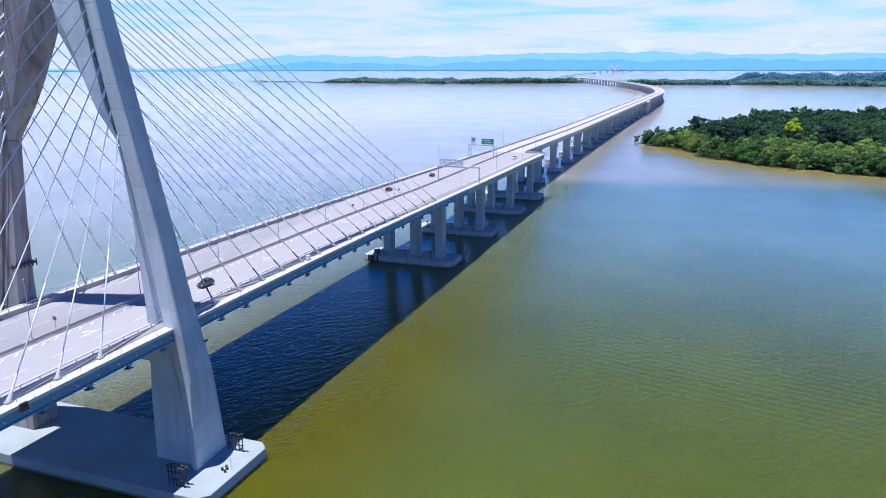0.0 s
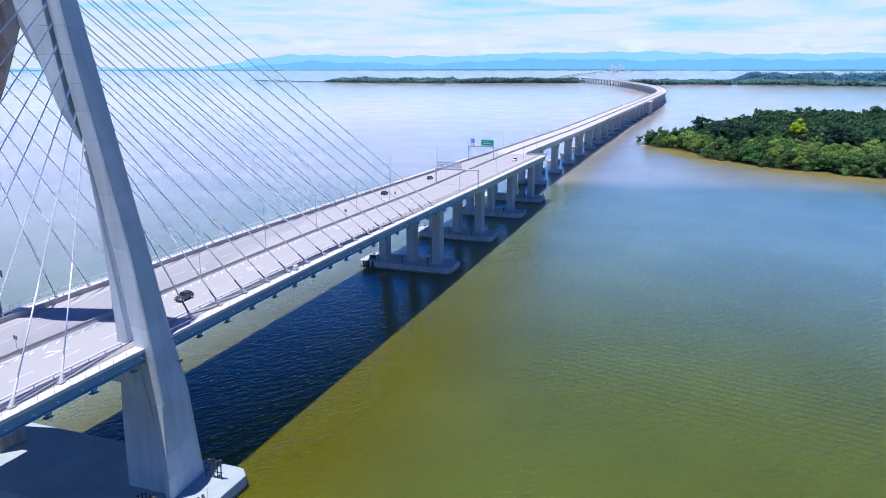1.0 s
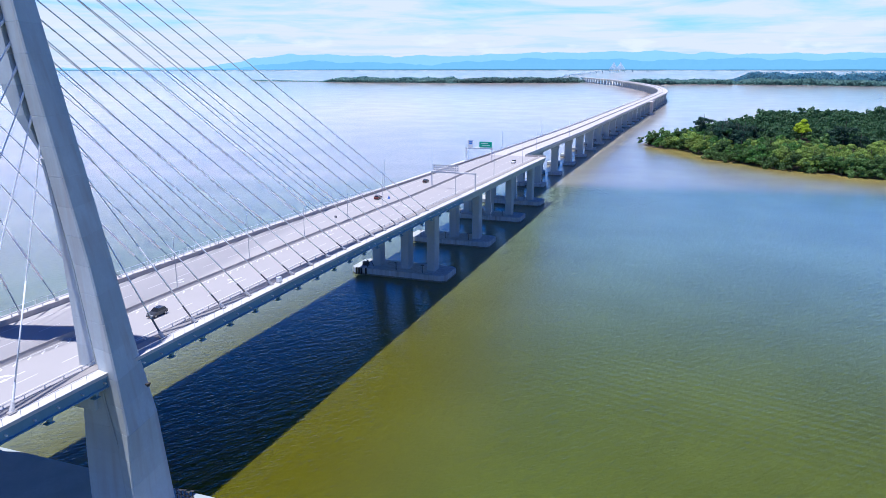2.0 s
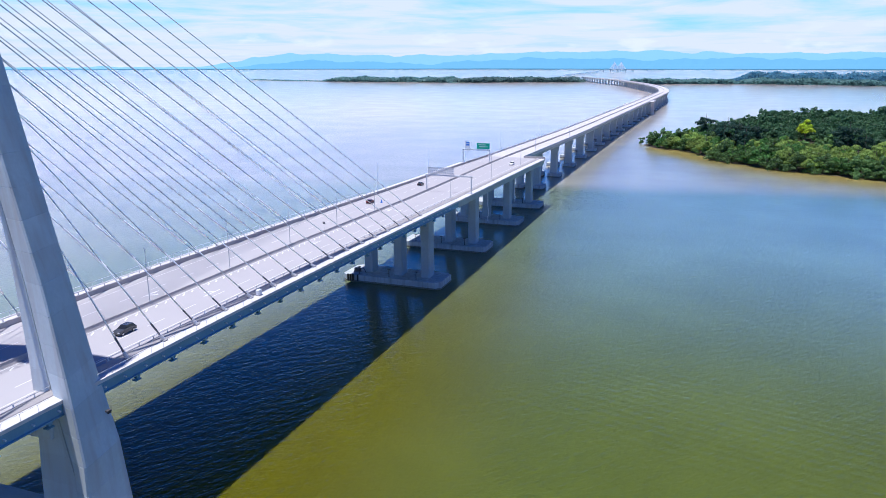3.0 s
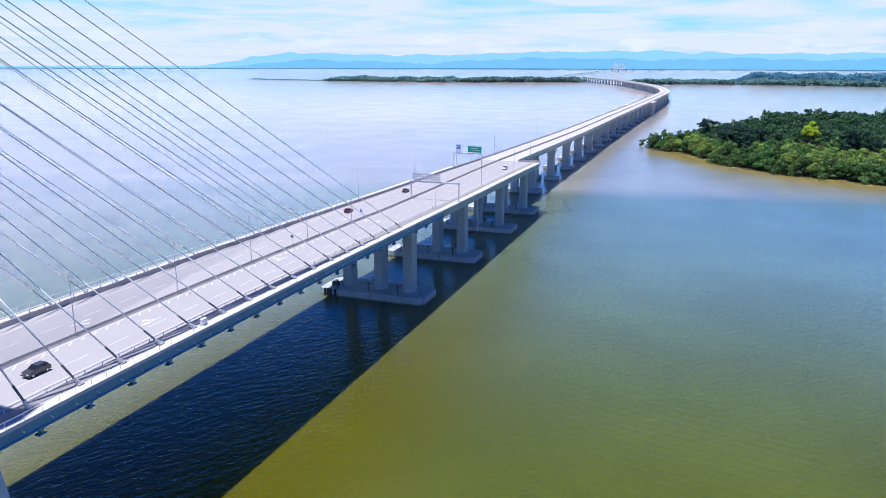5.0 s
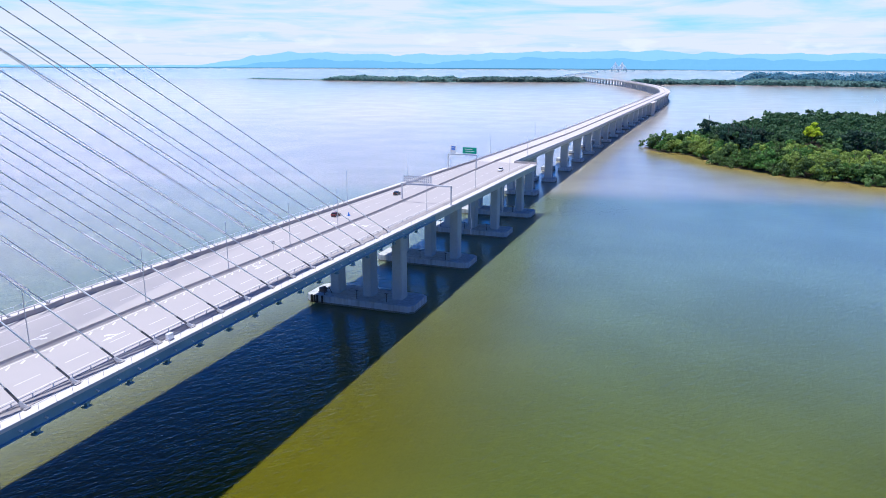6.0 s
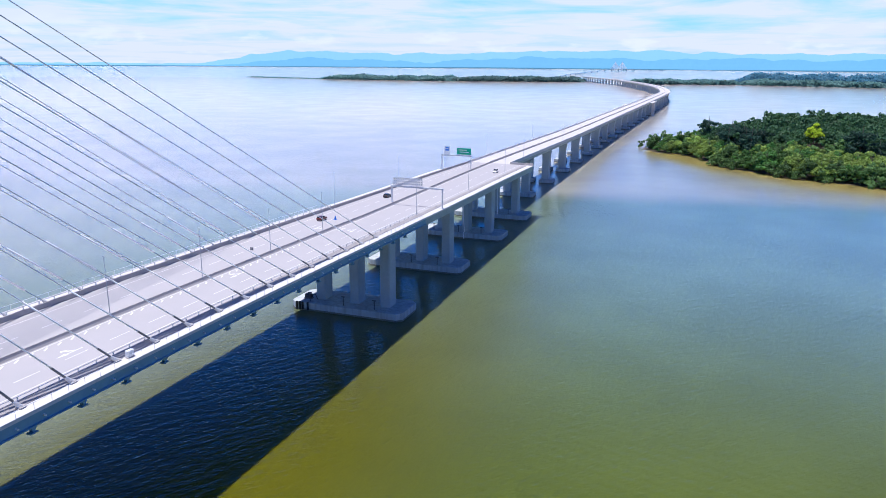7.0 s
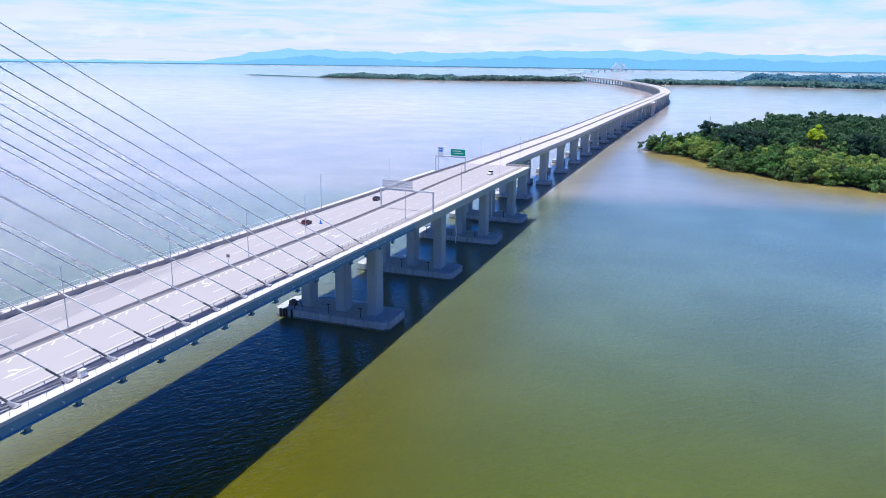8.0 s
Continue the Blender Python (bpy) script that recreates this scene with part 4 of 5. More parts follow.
# ---- lamps ----
def street_lamp(x, y, z, label):
    l = thing("street_lamp", label, "street lamp", "street lamps", at=(x, y, z))
    part("pole", tube(bmesh.new(), (0, 0, 0), (0, 0, 10.6), 0.10, 0.05, n=8, caps=False), POLE, l, smooth=True)
    bm = bmesh.new()
    box(bm, -0.16, 0.16, -0.16, 0.16, 10.58, 10.7, 0.04)
    part("lantern", bm, POLE, l)
    bm = bmesh.new()
    box(bm, -0.22, 0.22, -0.22, 0.22, -0.02, 0.12, 0.03)
    part("base_plate", bm, GALV, l)
    return l


POLE = mat("grey lamp pole", (0.52, 0.54, 0.56), 0.5, metal=0.2, grain=(3, (0.44, 0.46, 0.48), 0.5))
lamp0 = street_lamp(mid_x(22.8), 22.8, level(22.8) + 0.84, "slim grey street lamp on the median barrier")
y = 22.8 - 25.6 * 3
while y < 135:
    if abs(y - 22.8) > 1:
        copy_thing(lamp0, pose(mid_x(y), y, level(y) + 0.84))
    y += 25.6
lamp1 = street_lamp(road_edge(158) + 0.2, 158, level(158) + 0.62, "slim grey street lamp on the outer road barrier")
for y in (158, 210, 262):
    if y > 158:
        copy_thing(lamp1, pose(road_edge(y) + 0.2, y, level(y) + 0.62))
    copy_thing(lamp1, pose(far_edge(y) - 0.25, y + 3, level(y) + 0.99))
for y in (330, 438):
    for s in (-1, 1):
        px = float(np.interp(y, [p.y for p in VLINE], [p.x for p in VLINE])) + s * 10.42
        copy_thing(lamp1, pose(px, y, level(y) + 1.08))


# ---- gantries ----
def gantry(x0, x1, y, zb0, zb1, height, panels, label, grid=None):
    g = thing("sign_gantry", label, "sign gantry", "gantries over the road")
    for x, zb in ((x0, zb0), (x1, zb1)):
        bm = bmesh.new()
        box(bm, x - 0.2, x + 0.2, y - 0.2, y + 0.2, zb, height, 0.03)
        box(bm, x - 0.4, x + 0.4, y - 0.4, y + 0.4, zb, zb + 0.1)
        part("post", bm, GALV, g)
    bm = bmesh.new()
    box(bm, x0 - 0.4, x1 + 0.4, y - 0.22, y + 0.22, height, height + 0.55, 0.03)
    part("beam", bm, GALV, g)
    for px0, px1, pz0, pz1, m, lab in panels:
        bm = bmesh.new()
        box(bm, px0, px1, y - 0.34, y - 0.26, pz0, pz1, 0.02)
        pn = part("sign_panel", bm, WHITE_SHEET if m is BLUE_SIGN else m, g, lab)
        if m is BLUE_SIGN:
            bm = bmesh.new()
            box(bm, px0 + 0.5, px1 - 0.5, y - 0.344, y - 0.3405, pz0 + 1.5, pz1 - 0.3)
            part("sign_face", bm, BLUE_SIGN, pn, "blue square sign face")
        bm = bmesh.new()
        for f in (0.25, 0.75):
            xx = px0 + (px1 - px0) * f
            box(bm, xx - 0.06, xx + 0.06, y - 0.255, y - 0.225, height + 0.1, pz1 - 0.1)
        part("bracket", bm, GALV, g)
        bm = bmesh.new()
        w = px1 - px0
        for k, (u0, u1) in enumerate(((0.12, 0.7), (0.2, 0.85))):
            zz = pz1 - (pz1 - pz0) * (0.3 + 0.32 * k)
            box(bm, px0 + w * u0, px0 + w * u1, y - 0.352, y - 0.344, zz - 0.12, zz + 0.12)
        part("lettering_bars", bm, WHITE_SHEET, pn)
    if grid:
        gx0, gx1, gz0, gz1 = grid
        fr = bmesh.new()
        for z in (gz0, gz1 - 0.1):
            box(fr, gx0, gx1, y - 0.36, y - 0.28, z, z + 0.1)
        for x in (gx0, gx1 - 0.1):
            box(fr, x, x + 0.1, y - 0.36, y - 0.28, gz0, gz1)
        part("panel_frame", fr, GALV, g)
        n, rows = 14, 3
        sq = bmesh.new()
        cw, chh = (gx1 - gx0 - 0.3) / n, (gz1 - gz0 - 0.3) / rows
        box(sq, 0.06, cw - 0.06, -0.33, -0.29, 0.06, chh - 0.06)
        first = None
        for r in range(rows):
            for c in range(n):
                m = pose(gx0 + 0.15 + c * cw, y, gz0 + 0.15 + r * chh)
                if first is None:
                    first = part("display_module", sq, GALV, g)
                    first.matrix_basis = m
                else:
                    again(first, "display_module", g, m)
    return g


z1 = level(174)
gantry(mid_x(174) - 0.2, 17.2, 174, z1 + 1.0, z1, z1 + 6.2, [], "galvanised portal gantry carrying a louvred message board", grid=(-0.2, 10.4, z1 + 7.0, z1 + 9.6))
z2 = level(268)
gantry(-17.5, mid_x(268) - 0.0, 268, z2, z2 + 1.0, z2 + 6.6, [(-10.2, -3.4, z2 + 7.5, z2 + 10.4, GREEN_SIGN, "green direction sign"), (-16.3, -13.6, z2 + 7.4, z2 + 11.0, BLUE_SIGN, "blue and white sign")],
       "galvanised portal gantry with green and blue road signs")


# ---- cars ----
def car(x, y, heading, paint, label, tall=1.62, length=4.4, width=1.8):
    z = level(y) + 0.035
    c = thing("car", label, "car", "cars on the bridge")
    h = length / 2
    w = width / 2
    prof = [(-h, 0.35), (-h, 0.85), (-h * 0.93, 0.98), (-h * 0.55, 1.03), (h * 0.42, 1.03), (h * 0.9, 0.86), (h, 0.68), (h, 0.35)]
    bm = bmesh.new()
    rings = []
    for u, f in ((-w, 0.93), (-w * 0.94, 1.0), (w * 0.94, 1.0), (w, 0.93)):
        rings.append([Vector((u, a * f, 0.3 + (b - 0.3) * (1.0 if f == 1.0 else 0.96))) for a, b in prof])
    part("body", loft(bm, rings), paint, c)
    bm = bmesh.new()
    cab = [(-h * 0.9, 1.0), (-h * 0.72, tall - 0.06), (-h * 0.5, tall), (h * 0.08, tall), (h * 0.44, 1.0)]
    loft(bm, [[Vector((u * (1 if b < 1.1 else 0.84), a, b)) for a, b in cab] for u in (-w * 0.92, w * 0.92)])
    part("glasshouse", bm, CAR_GLASS, c, "dark tinted glass cabin")
    bm = bmesh.new()
    box(bm, -w * 0.78, w * 0.78, -h * 0.7, h * 0.06, tall - 0.02, tall + 0.03, 0.02)
    part("roof", bm, paint, c)
    for sx in (-1, 1):
        for sy in (-0.6, 0.62):
            wheel = part("wheel", tube(bmesh.new(), (sx * (w - 0.2), sy * h, 0.33), (sx * (w + 0.01), sy * h, 0.33), 0.33, n=14), TYRE, c, "black tyre")
            part("rim", tube(bmesh.new(), (sx * (w + 0.012), sy * h, 0.33), (sx * (w + 0.02), sy * h, 0.33), 0.2, n=10), RIM, wheel)
        bm = bmesh.new()
        box(bm, sx * w * 0.72 - 0.2, sx * w * 0.72 + 0.2, h * 0.93, h * 1.005, 0.62, 0.76)
        part("headlight", bm, LAMP_GLASS, c)
        bm = bmesh.new()
        box(bm, sx * w * 0.74 - 0.16, sx * w * 0.74 + 0.16, -h * 1.005, -h * 0.95, 0.68, 0.88)
        part("tail_light", bm, TAIL, c)
    slope = math.degrees(math.atan((level(y + 3) - level(y - 3)) / 6))
    c.matrix_world = pose(x, y, z, slope if heading == 0 else -slope, 0, heading)
    return c


BLACK = mat("black car paint", (0.02, 0.021, 0.023), 0.25, grain=(2, (0.03, 0.03, 0.03), 0.3))
GREY = mat("dark grey car paint", (0.10, 0.105, 0.11), 0.25, metal=0.4, grain=(2, (0.08, 0.08, 0.085), 0.3))
RED = mat("dark red car paint", (0.11, 0.012, 0.014), 0.28, grain=(2, (0.08, 0.01, 0.012), 0.3))
WHITE = mat("white car paint", (0.75, 0.75, 0.74), 0.28, grain=(2, (0.68, 0.68, 0.68), 0.3))
car(6.7, 9.0, 180, GREY, "dark grey sport utility car driving on the carriageway", 1.5, 4.1, 1.68)
car(-9.2, 141.0, 0, RED, "dark red hatchback driving on the carriageway", 1.38, 3.8, 1.6)
car(-8.6, 187.0, 0, BLACK, "black small car driving on the carriageway", 1.36, 3.8, 1.6)
car(8.3, 268.0, 180, WHITE, "white van-like car driving on the carriageway", 1.6, 4.1, 1.68)


# ---- small things on the deck ----
def median_sign(y):
    z = level(y) + 1.0
    t = thing("road_sign", "dark-backed road sign on a thin post on the median", "road sign", "road signs on the median", at=(0, y, z))
    part("post", tube(bmesh.new(), (0, 0, 0), (0, 0, 2.2), 0.05, n=6), POLE, t)
    bm = bmesh.new()
    box(bm, -0.42, 0.42, -0.03, 0.03, 1.6, 2.3, 0.02)
    part("plate", bm, SLEEVE, t, "dark sign plate")


for y in (-23.5, 92.0):
    median_sign(y)


def cabinet(x, y):
    z = level(y)
    t = thing("control_cabinet", "white metal control cabinet on the deck walkway", "cabinet", at=(x, y, z))
    bm = bmesh.new()
    box(bm, -0.35, 0.35, -0.6, 0.6, 0.12, 1.2, 0.05)
    part("body", bm, PIPE, t)
    bm = bmesh.new()
    box(bm, -0.42, 0.42, -0.68, 0.68, 0.0, 0.12)
    part("plinth", bm, BARRIER, t)
    bm = bmesh.new()
    box(bm, 0.35, 0.38, -0.54, -0.02, 0.22, 1.1)
    box(bm, 0.35, 0.38, 0.02, 0.54, 0.22, 1.1)
    part("door", bm, PIPE, t)


cabinet(16.3, 35.6)


def nav_light(y):
    z = level(y)
    t = thing("navigation_light", "dark square navigation light panel on the deck edge", "navigation light", at=(HALF, y, z))
    bm = bmesh.new()
    box(bm, 0.0, 0.35, -0.6, 0.6, -0.9, 0.35, 0.04)
    part("housing", bm, DARK_STEEL, t)
    bm = bmesh.new()
    tube(bm, (0.35, 0, -0.3), (0.42, 0, -0.3), 0.22, n=12)
    part("lens", bm, TAIL, t, "red lens")


nav_light(-45.9)


def blue_marker(x, y):
    z = level(y) + 0.04
    t = thing("traffic_marker", "small blue traffic marker standing on the carriageway", "traffic marker", at=(x, y, z))
    part("cone", tube(bmesh.new(), (0, 0, 0.06), (0, 0, 1.15), 0.36, 0.08, n=12), BLUE_SIGN, t)
    bm = bmesh.new()
    box(bm, -0.45, 0.45, -0.45, 0.45, 0, 0.06, 0.02)
    part("base", bm, BLUE_SIGN, t)


blue_marker(-6.0, 143.5)


def rubber_fender(x, y):
    t = thing("rubber_fender", "black rubber fender bar on the pile cap side", "fender", "fenders on the pile cap", at=(x, y, 0))
    bm = bmesh.new()
    box(bm, -0.28, 0.28, -0.4, 0.0, 0.2, 2.7, 0.06)
    part("bar", bm, TYRE, t)
    bm = bmesh.new()
    box(bm, -0.34, 0.34, -0.06, 0.25, 2.5, 2.62)
    part("bracket", bm, DARK_STEEL, t)


for x in (-17.0, -16.0, -15.0, -13.2):
    rubber_fender(x, 144.5 - 6.81)


def pump_set(x, y):
    t = thing("pump_set", "dark machine with a bent pipe standing on the pile cap", "machine", at=(x, y, 2.5))
    bm = bmesh.new()
    box(bm, -1.1, 1.1, -0.7, 0.7, 0.3, 1.5, 0.12)
    part("housing", bm, DARK_STEEL, t)
    bm = bmesh.new()
    box(bm, -1.3, 1.3, -0.8, 0.8, 0.0, 0.3)
    part("skid", bm, SLEEVE, t)
    bm = bmesh.new()
    tube(bm, (1.1, 0, 1.1), (2.4, -0.2, 1.7), 0.12, n=8)
    tube(bm, (2.4, -0.2, 1.7), (3.6, -0.6, 0.1), 0.12, n=8)
    part("hose", bm, DARK_STEEL, t)


pump_set(-15.2, 141.8)


# ---- woods ----
def leaf_cloud(rng, blobs, per_area, leaf):
    """Leaf sprays on the skins of overlapping rounded clumps, thick on top and thin below. Returns vertices and quads."""
    V, F = [], []
    base = 0
    for c, r in blobs:
        n = max(12, int(per_area * (r[0] * r[0]) / (leaf * leaf)))
        d = rng.normal(size=(n, 3))
        d[:, 2] += 0.35
        d /= np.linalg.norm(d, axis=1)[:, None]
        d[:, 2] = np.where(d[:, 2] < -0.3, -d[:, 2], d[:, 2])
        pos = np.array(c) + d * np.array(r) * rng.uniform(0.78, 1.1, (n, 1))
        nor = d * 1.2 + rng.normal(scale=0.5, size=(n, 3))
        nor /= np.linalg.norm(nor, axis=1)[:, None]
        a = np.cross(nor, rng.normal(size=(n, 3)))
        a /= np.linalg.norm(a, axis=1)[:, None]
        b = np.cross(nor, a)
        s = leaf * rng.uniform(0.6, 1.35, (n, 1))
        quad = np.stack([pos - a * s, pos - b * s * 0.7, pos + a * s, pos + b * s * 0.7], 1).reshape(-1, 3)
        V.append(quad)
        F.append(np.arange(4 * n).reshape(-1, 4) + base)
        base += 4 * n
    return np.concatenate(V), np.concatenate(F)


def tree_shape(seed, height, spread, lobes, per_area, leaf, low):
    """A crown of rounded clumps: a few broad ones, small ones on their shoulders, and a ragged skirt."""
    rng = np.random.default_rng(seed)
    blobs = []
    for k in range(lobes):
        a = 2.4 * k + rng.uniform(-0.5, 0.5)
        f = math.sqrt((k + 0.3) / lobes)
        q = f * spread * 0.74
        top = height * (0.86 - 0.34 * f * f)
        z = top - (top - height * low) * rng.uniform(0, 1) ** 1.5
        r = spread * rng.uniform(0.22, 0.40)
        blobs.append(((math.cos(a) * q, math.sin(a) * q, z), (r, r * rng.uniform(0.85, 1.1), r * rng.uniform(0.62, 0.9))))
    for k in range(lobes):
        c, r = blobs[k]
        u = rng.normal(size=3)
        u[2] = abs(u[2])
        u /= np.linalg.norm(u)
        g = r[0] * rng.uniform(0.35, 0.55)
        blobs.append(((c[0] + u[0] * r[0], c[1] + u[1] * r[0], c[2] + u[2] * r[2]), (g, g, g * 0.8)))
    return blobs, leaf_cloud(rng, blobs, per_area, leaf)


def tree(name, label, seed, height, spread, lobes, per_area, leaf, low, material):
    t = thing(name, label, "tree", "trees on the wooded shore")
    blobs, (V, F) = tree_shape(seed, height, spread, lobes, per_area, leaf, low)
    bm = bmesh.new()
    tube(bm, (0, 0, -0.8), (0.2, 0.1, height * 0.5), height * 0.022, height * 0.013, n=7)
    tube(bm, (0.2, 0.1, height * 0.5), (0, 0, height * 0.86), height * 0.013, height * 0.004, n=6)
    part("trunk", bm, BARK, t)
    for c, r in blobs[:5]:
        part("limb", tube(bmesh.new(), (0.15, 0.05, height * 0.38), Vector(c), height * 0.009, height * 0.003, n=5), BARK, t)
    me = bpy.data.meshes.new("crown")
    me.from_pydata(V.tolist(), [], F.tolist())
    me.materials.append(material)
    o = new("crown", me)
    o.parent = t
    return t


PROTO = [
    tree("mangrove_tree", "bushy olive-green mangrove tree at the waterline", 11, 14, 6.8, 15, 5.5, 0.50, 0.02, LEAF_MID),
    tree("mangrove_tree", "rounded mid-green mangrove tree near the shore", 12, 17, 7.2, 16, 5.5, 0.50, 0.05, LEAF_GREEN),
    tree("mangrove_tree", "broad pale yellow-green mangrove tree near the shore", 13, 17, 8.8, 18, 5.5, 0.52, 0.05, LEAF_PALE),
    tree("forest_tree", "tall dark green forest tree with a dense crown", 14, 24, 7.0, 13, 6.0, 0.52, 0.28, LEAF_DARK),
    tree("forest_tree", "tall dark green broad-crowned forest tree", 15, 26, 8.4, 14, 6.0, 0.54, 0.30, LEAF_BLUE),
    tree("shore_shrub", "low olive-green mangrove shrub over the mud", 16, 6.0, 4.8, 10, 5.5, 0.44, 0.0, LEAF_MID),
    tree("lime_tree", "single bright lime-green tree among dark forest", 17, 25, 7.6, 16, 7.0, 0.6, 0.5, LEAF_LIME),
]

SHORE = [(44.9, 634.7), (55.0, 611.6), (76.2, 608.3), (95.3, 580.4), (102.4, 540.4), (124.7, 521.5), (152.0, 493.8), (178.1, 484.8), (203.2, 467.8), (330, 420), (520, 400)]
SX = [p[0] for p in SHORE]
SY = [p[1] for p in SHORE]


def shore_y(x):
    return float(np.interp(x, SX, SY)) + 5 * noise.noise(Vector((x * 0.06, 3, 0)))


def back_y(x):
    return float(np.interp(x, [SX[0], SX[0] + 25, SX[0] + 60, 200, 520], [SY[0] + 14, SY[0] + 40, SY[0] + 75, 930, 1000]))


def island():
    bm = bmesh.new()
    n = 70
    rows = []
    for k in range(n + 1):
        x = SX[0] - 3 + (500 - SX[0]) * k / n
        a, b = shore_y(x), back_y(x)
        rows.append([bm.verts.new((x, a - 3, -0.4)), bm.verts.new((x, a + 2, 0.3)), bm.verts.new((x, a + 14, 0.8)), bm.verts.new((x, b - 6, 0.8)), bm.verts.new((x, b + 6, -0.4))])
    for p, q in zip(rows, rows[1:]):
        for i in range(4):
            bm.faces.new((p[i], q[i], q[i + 1], p[i + 1]))
    tagged(part("ground", bm, MUD), "low muddy wooded shore at the waterline", "ground", kind="structure")


island()


def plant():
    rng = random.Random(5)
    spots = []
    x = SX[0] + 2
    while x < 470:
        y = shore_y(x) + 1.5
        k = 0
        while y < back_y(x) - 2:
            px, py = x + rng.uniform(-3.2, 3.2), y + rng.uniform(-3, 3)
            depth = py - shore_y(px)
            spots.append((px, max(py, shore_y(px) - 1.5), depth))
            y += 5.5 if k == 0 else rng.uniform(8.0, 11.0)
            k += 1
        x += 7.2
    seen = [s for s in spots if s[0] < 105 + 0.24 * (s[1] + 90)]
    seen.sort(key=lambda s: s[2])
    lone = 290
    inland = 95.0
    rest = []
    done = {i: False for i in range(len(PROTO))}
    for j, (px, py, depth) in enumerate(seen):
        patch = noise.noise(Vector((px * 0.018, py * 0.018, 7)))
        if depth < 3.5:
            i = 5 if rng.random() < 0.6 else 0
        elif px < 98 + 8 * patch or depth < (inland - 48 * (px < 130)) + 40 * patch:
            i = 2 if patch + rng.uniform(-0.3, 0.3) - 0.12 + 0.2 * (px > 130) > 0.0 else rng.choice((0, 1))
        else:
            i = rng.choice((3, 4))
        tip = min(1.0, 0.75 + 0.25 * (px - SX[0]) / 40)
        s = rng.choice((0.7, 0.85, 1.0, 1.1, 1.3)) * rng.uniform(0.92, 1.08) * tip
        if 166 < px < 197 and 600 < py < 652:
            continue
        if i in (3, 4):
            s = min(s, 1.15 * tip) * (1.2 if px > 150 and rng.random() < 0.08 else 0.95)
        m = pose(px, py, 0.4, 0, 0, rng.uniform(0, 360)) @ Matrix.Diagonal((s, s, s * rng.uniform(0.88, 1.12), 1))
        if j < lone:
            if not done[i]:
                done[i] = True
                PROTO[i].matrix_world = m
            else:
                copy_thing(PROTO[i], m)
        else:
            rest.append((i, m))
    # trees further inland, as one body of wood
    packs = {0: [], 3: []}
    for i, m in rest:
        packs[0 if i in (0, 1, 2, 5) else 3].append((i, m))
    shapes = {}
    for i, (seed, h, sp, lb, low) in {0: (31, 15, 7.2, 9, 0.35), 3: (34, 24, 7.8, 9, 0.45)}.items():
        V, F = tree_shape(seed, h, sp, lb, 3.2, 1.0, low)[1]
        shapes[i] = (V, F)
    for i, items in packs.items():
        if not items:
            continue
        V, F = shapes[i]
        allv, allf = [], []
        for k, (_, m) in enumerate(items):
            a = np.array(m)
            allv.append(V @ a[:3, :3].T + a[:3, 3])
            allf.append(F + k * len(V))
        me = bpy.data.meshes.new("woods")
        me.from_pydata(np.concatenate(allv).tolist(), [], np.concatenate(allf).tolist())
        me.materials.append(LEAF_DARK if i == 3 else LEAF_MID)
        tagged(new("woods", me), "dense dark green forest behind the shore trees" if i == 3 else "dense mangrove wood behind the shore", "woods", kind="stuff")
    for i, ok in done.items():
        if not ok:
            PROTO[i].matrix_world = pose(160 + 9 * i, 640, 0.4)
    PROTO[6].matrix_world = pose(181.5, 646, 0.6) @ Matrix.Diagonal((1.1, 1.1, 1.2, 1))


plant()


def far_woods(name, x0, y0, x1, y1, deep, height, count, leaf, tone, label, seed):
    rng = np.random.default_rng(seed)
    u = rng.uniform(0, 1, count)
    v = rng.uniform(0, 1, count)
    x = x0 + (x1 - x0) * u + rng.normal(scale=4, size=count)
    y = y0 + (y1 - y0) * u + deep * v
    ends = np.clip(np.minimum(u, 1 - u) * 14, 0.12, 1)
    hh = np.array([height * (0.72 + 0.5 * noise.noise(Vector((a * 0.012, b * 0.012, seed)))) for a, b in zip(x, y)]) * ends
    z = hh * rng.uniform(0.0, 1, count) ** 0.75
    pos = np.stack([x, y, z + [sea_level(math.hypot(a, b)) for a, b in zip(x, y)]], 1)
    nor = rng.normal(size=(count, 3)) + np.array([0, -1.4, 2.2])
    nor /= np.linalg.norm(nor, axis=1)[:, None]
    a = np.cross(nor, rng.normal(size=(count, 3)))
    a /= np.linalg.norm(a, axis=1)[:, None]
    b = np.cross(nor, a)
    s = leaf * rng.uniform(0.6, 1.4, (count, 1))
    V = np.stack([pos - a * s, pos - b * s, pos + a * s, pos + b * s], 1).reshape(-1, 3)
    F = np.arange(count * 4).reshape(-1, 4)
    me = bpy.data.meshes.new(name)
    me.from_pydata(V.tolist(), [], F.tolist())
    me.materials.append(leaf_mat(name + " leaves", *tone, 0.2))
    return tagged(new(name, me), label, "woods", kind="stuff")


# air haze put into the leaf colours: paler and bluer than near leaves
HAZE_TONE = ((0.085, 0.18, 0.155), (0.065, 0.15, 0.14))
far_woods("far_spit", -2131, 3137, -1640, 3011, 25, 5, 700, 2.6, HAZE_TONE, "low thin wooded spit far across the bay", 1)
far_woods("far_island", -1640, 3011, -965, 2977, 170, 24, 7000, 4.6, HAZE_TONE, "long low wooded island far across the bay", 2)
far_woods("far_island", -1000, 2980, -458, 3270, 170, 24, 6000, 4.6, HAZE_TONE, "long low wooded island beside the far viaduct", 3)
far_woods("far_shore", -240, 3000, 200, 3160, 160, 22, 5000, 4.6, HAZE_TONE, "low wooded shore beyond the viaduct", 4)
far_woods("far_shore", 180, 3160, 1050, 2920, 200, 24, 10000, 4.6, HAZE_TONE, "low wooded shore beyond the viaduct", 5)
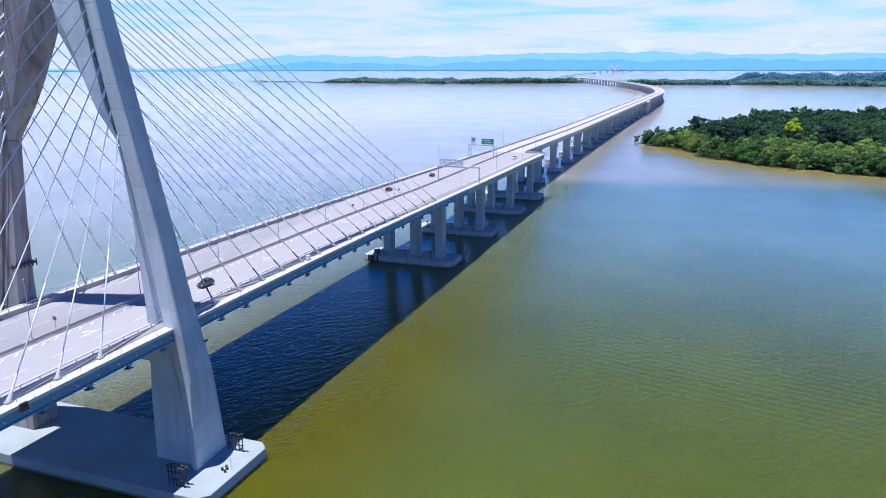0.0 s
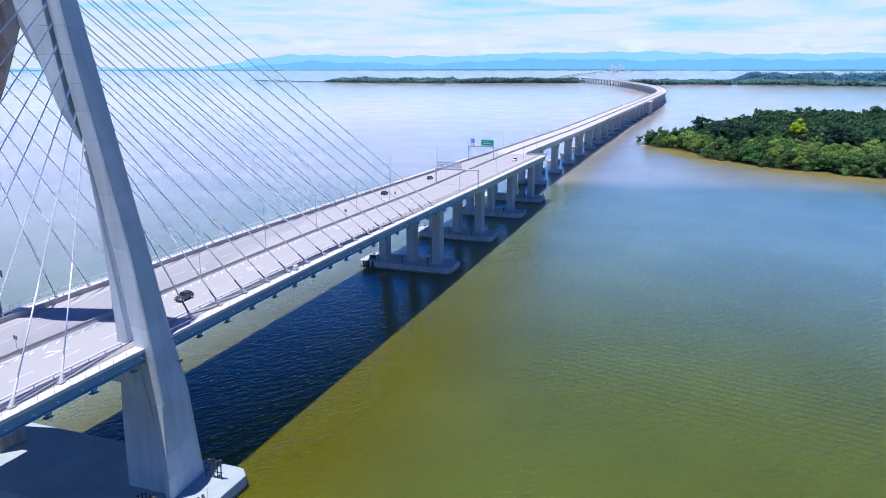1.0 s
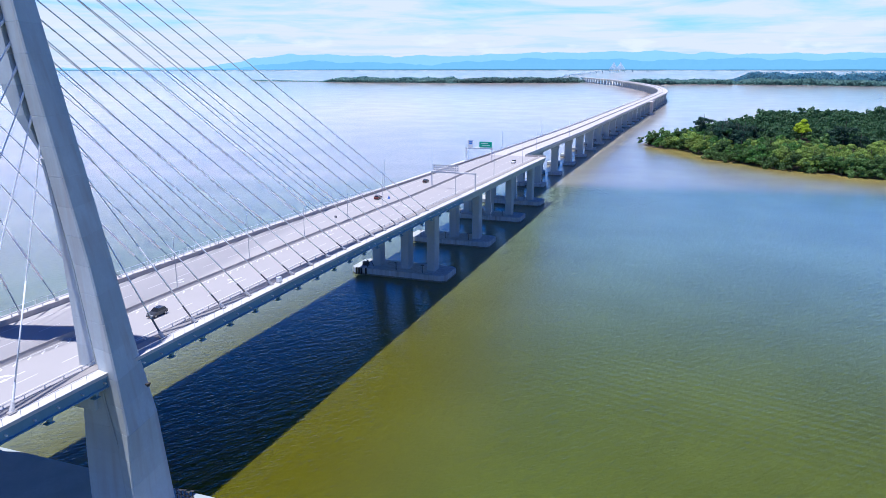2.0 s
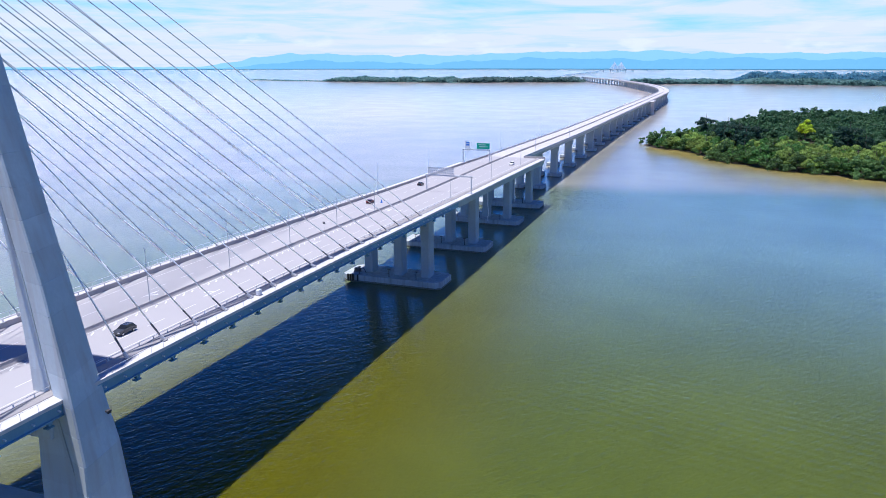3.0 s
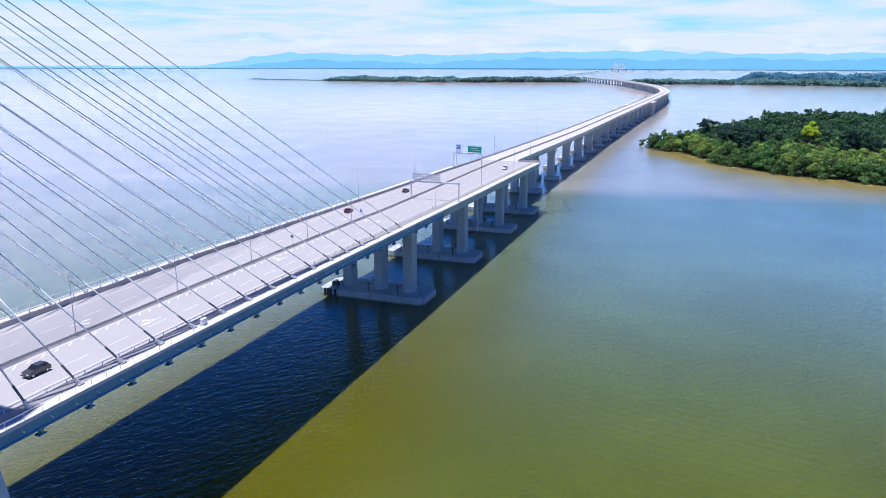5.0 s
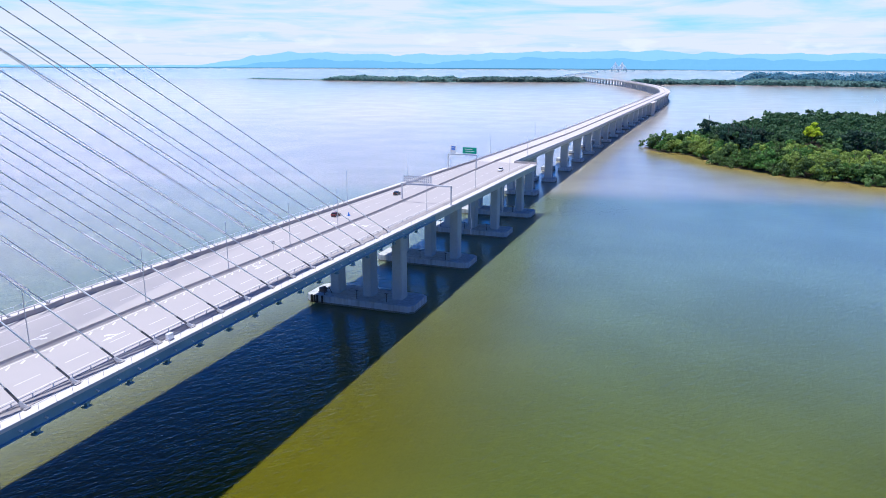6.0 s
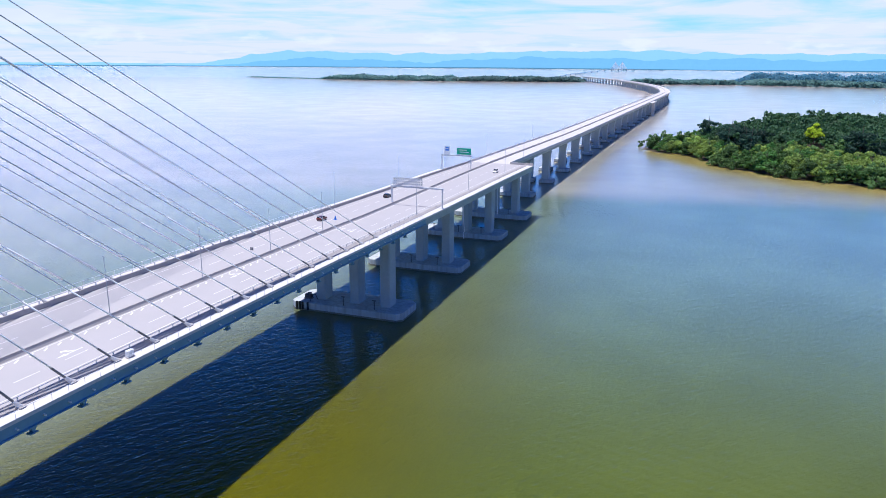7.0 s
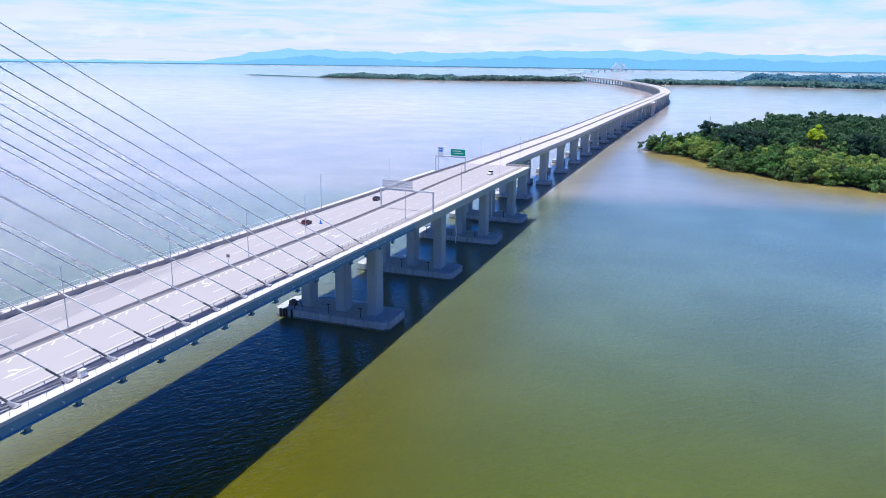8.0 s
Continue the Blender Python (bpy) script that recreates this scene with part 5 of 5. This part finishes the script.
# the hill stands further off, its haze painted bluer still
far_woods("far_hill", 170, 3540, 1300, 3300, 260, 50, 20000, 3.8, ((0.07, 0.23, 0.33), (0.06, 0.21, 0.31)), "hazy blue-green wooded hill behind the far shore", 6)


# ---- the far crossing ----
FAR_PIER = mat("far blue-grey concrete", (0.36, 0.44, 0.50), 0.85, grain=(0.2, (0.32, 0.40, 0.46), 0.5))
FAR_WHITE = mat("far white concrete", (0.70, 0.82, 0.88), 0.7, grain=(0.2, (0.66, 0.78, 0.84), 0.5))


def far_bridge():
    f = thing("far_bridge", "thin far viaduct leading to a white cable-stayed bridge", "bridge")

    def at(az, r):
        return Vector((r * math.sin(radians(az)), r * math.cos(radians(az)), sea_level(r)))
    legs = [(at(-9.4, 3830), 12), (at(-9.9, 4060), 8), (at(-9.6, 4200), 7), (at(-8.2, 4420), 7), (at(-6.8, 4600), 12), (at(-5.75, 4652), 15), (at(-4.6, 4690), 10), (at(-2.5, 4720), 5)]
    pts = [tuple(p + Vector((0, 0, h))) for p, h in legs]
    part("deck", sweep(bmesh.new(), pts, [(-5, -2.0), (5, -2.0), (5, 0.0), (-5, 0.0)]), FAR_PIER, f)
    first = None
    for (a, h0), (b, h1) in zip(legs, legs[1:]):
        n = max(2, int((b - a).length / 60))
        for k in range(n):
            q = a + (b - a) * (k / n)
            h = h0 + (h1 - h0) * k / n
            bm = bmesh.new()
            box(bm, -2.2, 2.2, -2.2, 2.2, -6, h - 1.9)
            o = part("pier", bm, FAR_PIER, f)
            o.location = q
    return f


far_bridge()


def far_pylon(az, r):
    base = Vector((r * math.sin(radians(az)), r * math.cos(radians(az)), sea_level(r)))
    p = thing("far_pylon", "small white far-off bridge pylon with a fan of stays", "pylon", "far pylons", at=base)
    for s in (-1, 1):
        part("leg", tube(bmesh.new(), (s * 5, 0, -4), (s * 0.8, 0, 58), 2.6, 1.6, n=6), FAR_WHITE, p)
        for k in range(7):
            part("stay", tube(bmesh.new(), (s * 1.0, 0, 54 - 3.5 * k), (s * (30 - 3.4 * k), 0.5, 15), 0.8, n=5), FAR_WHITE, p)


far_pylon(-6.0, 4650)
far_pylon(-5.5, 4655)


def islet(x, y):
    t = copy_thing(PROTO[5], pose(x, y, 0.2) @ Matrix.Diagonal((0.62, 0.62, 0.95, 1)))
    t["label"] = "lone dark mangrove shrub standing in the water"


islet(38.4, 652)
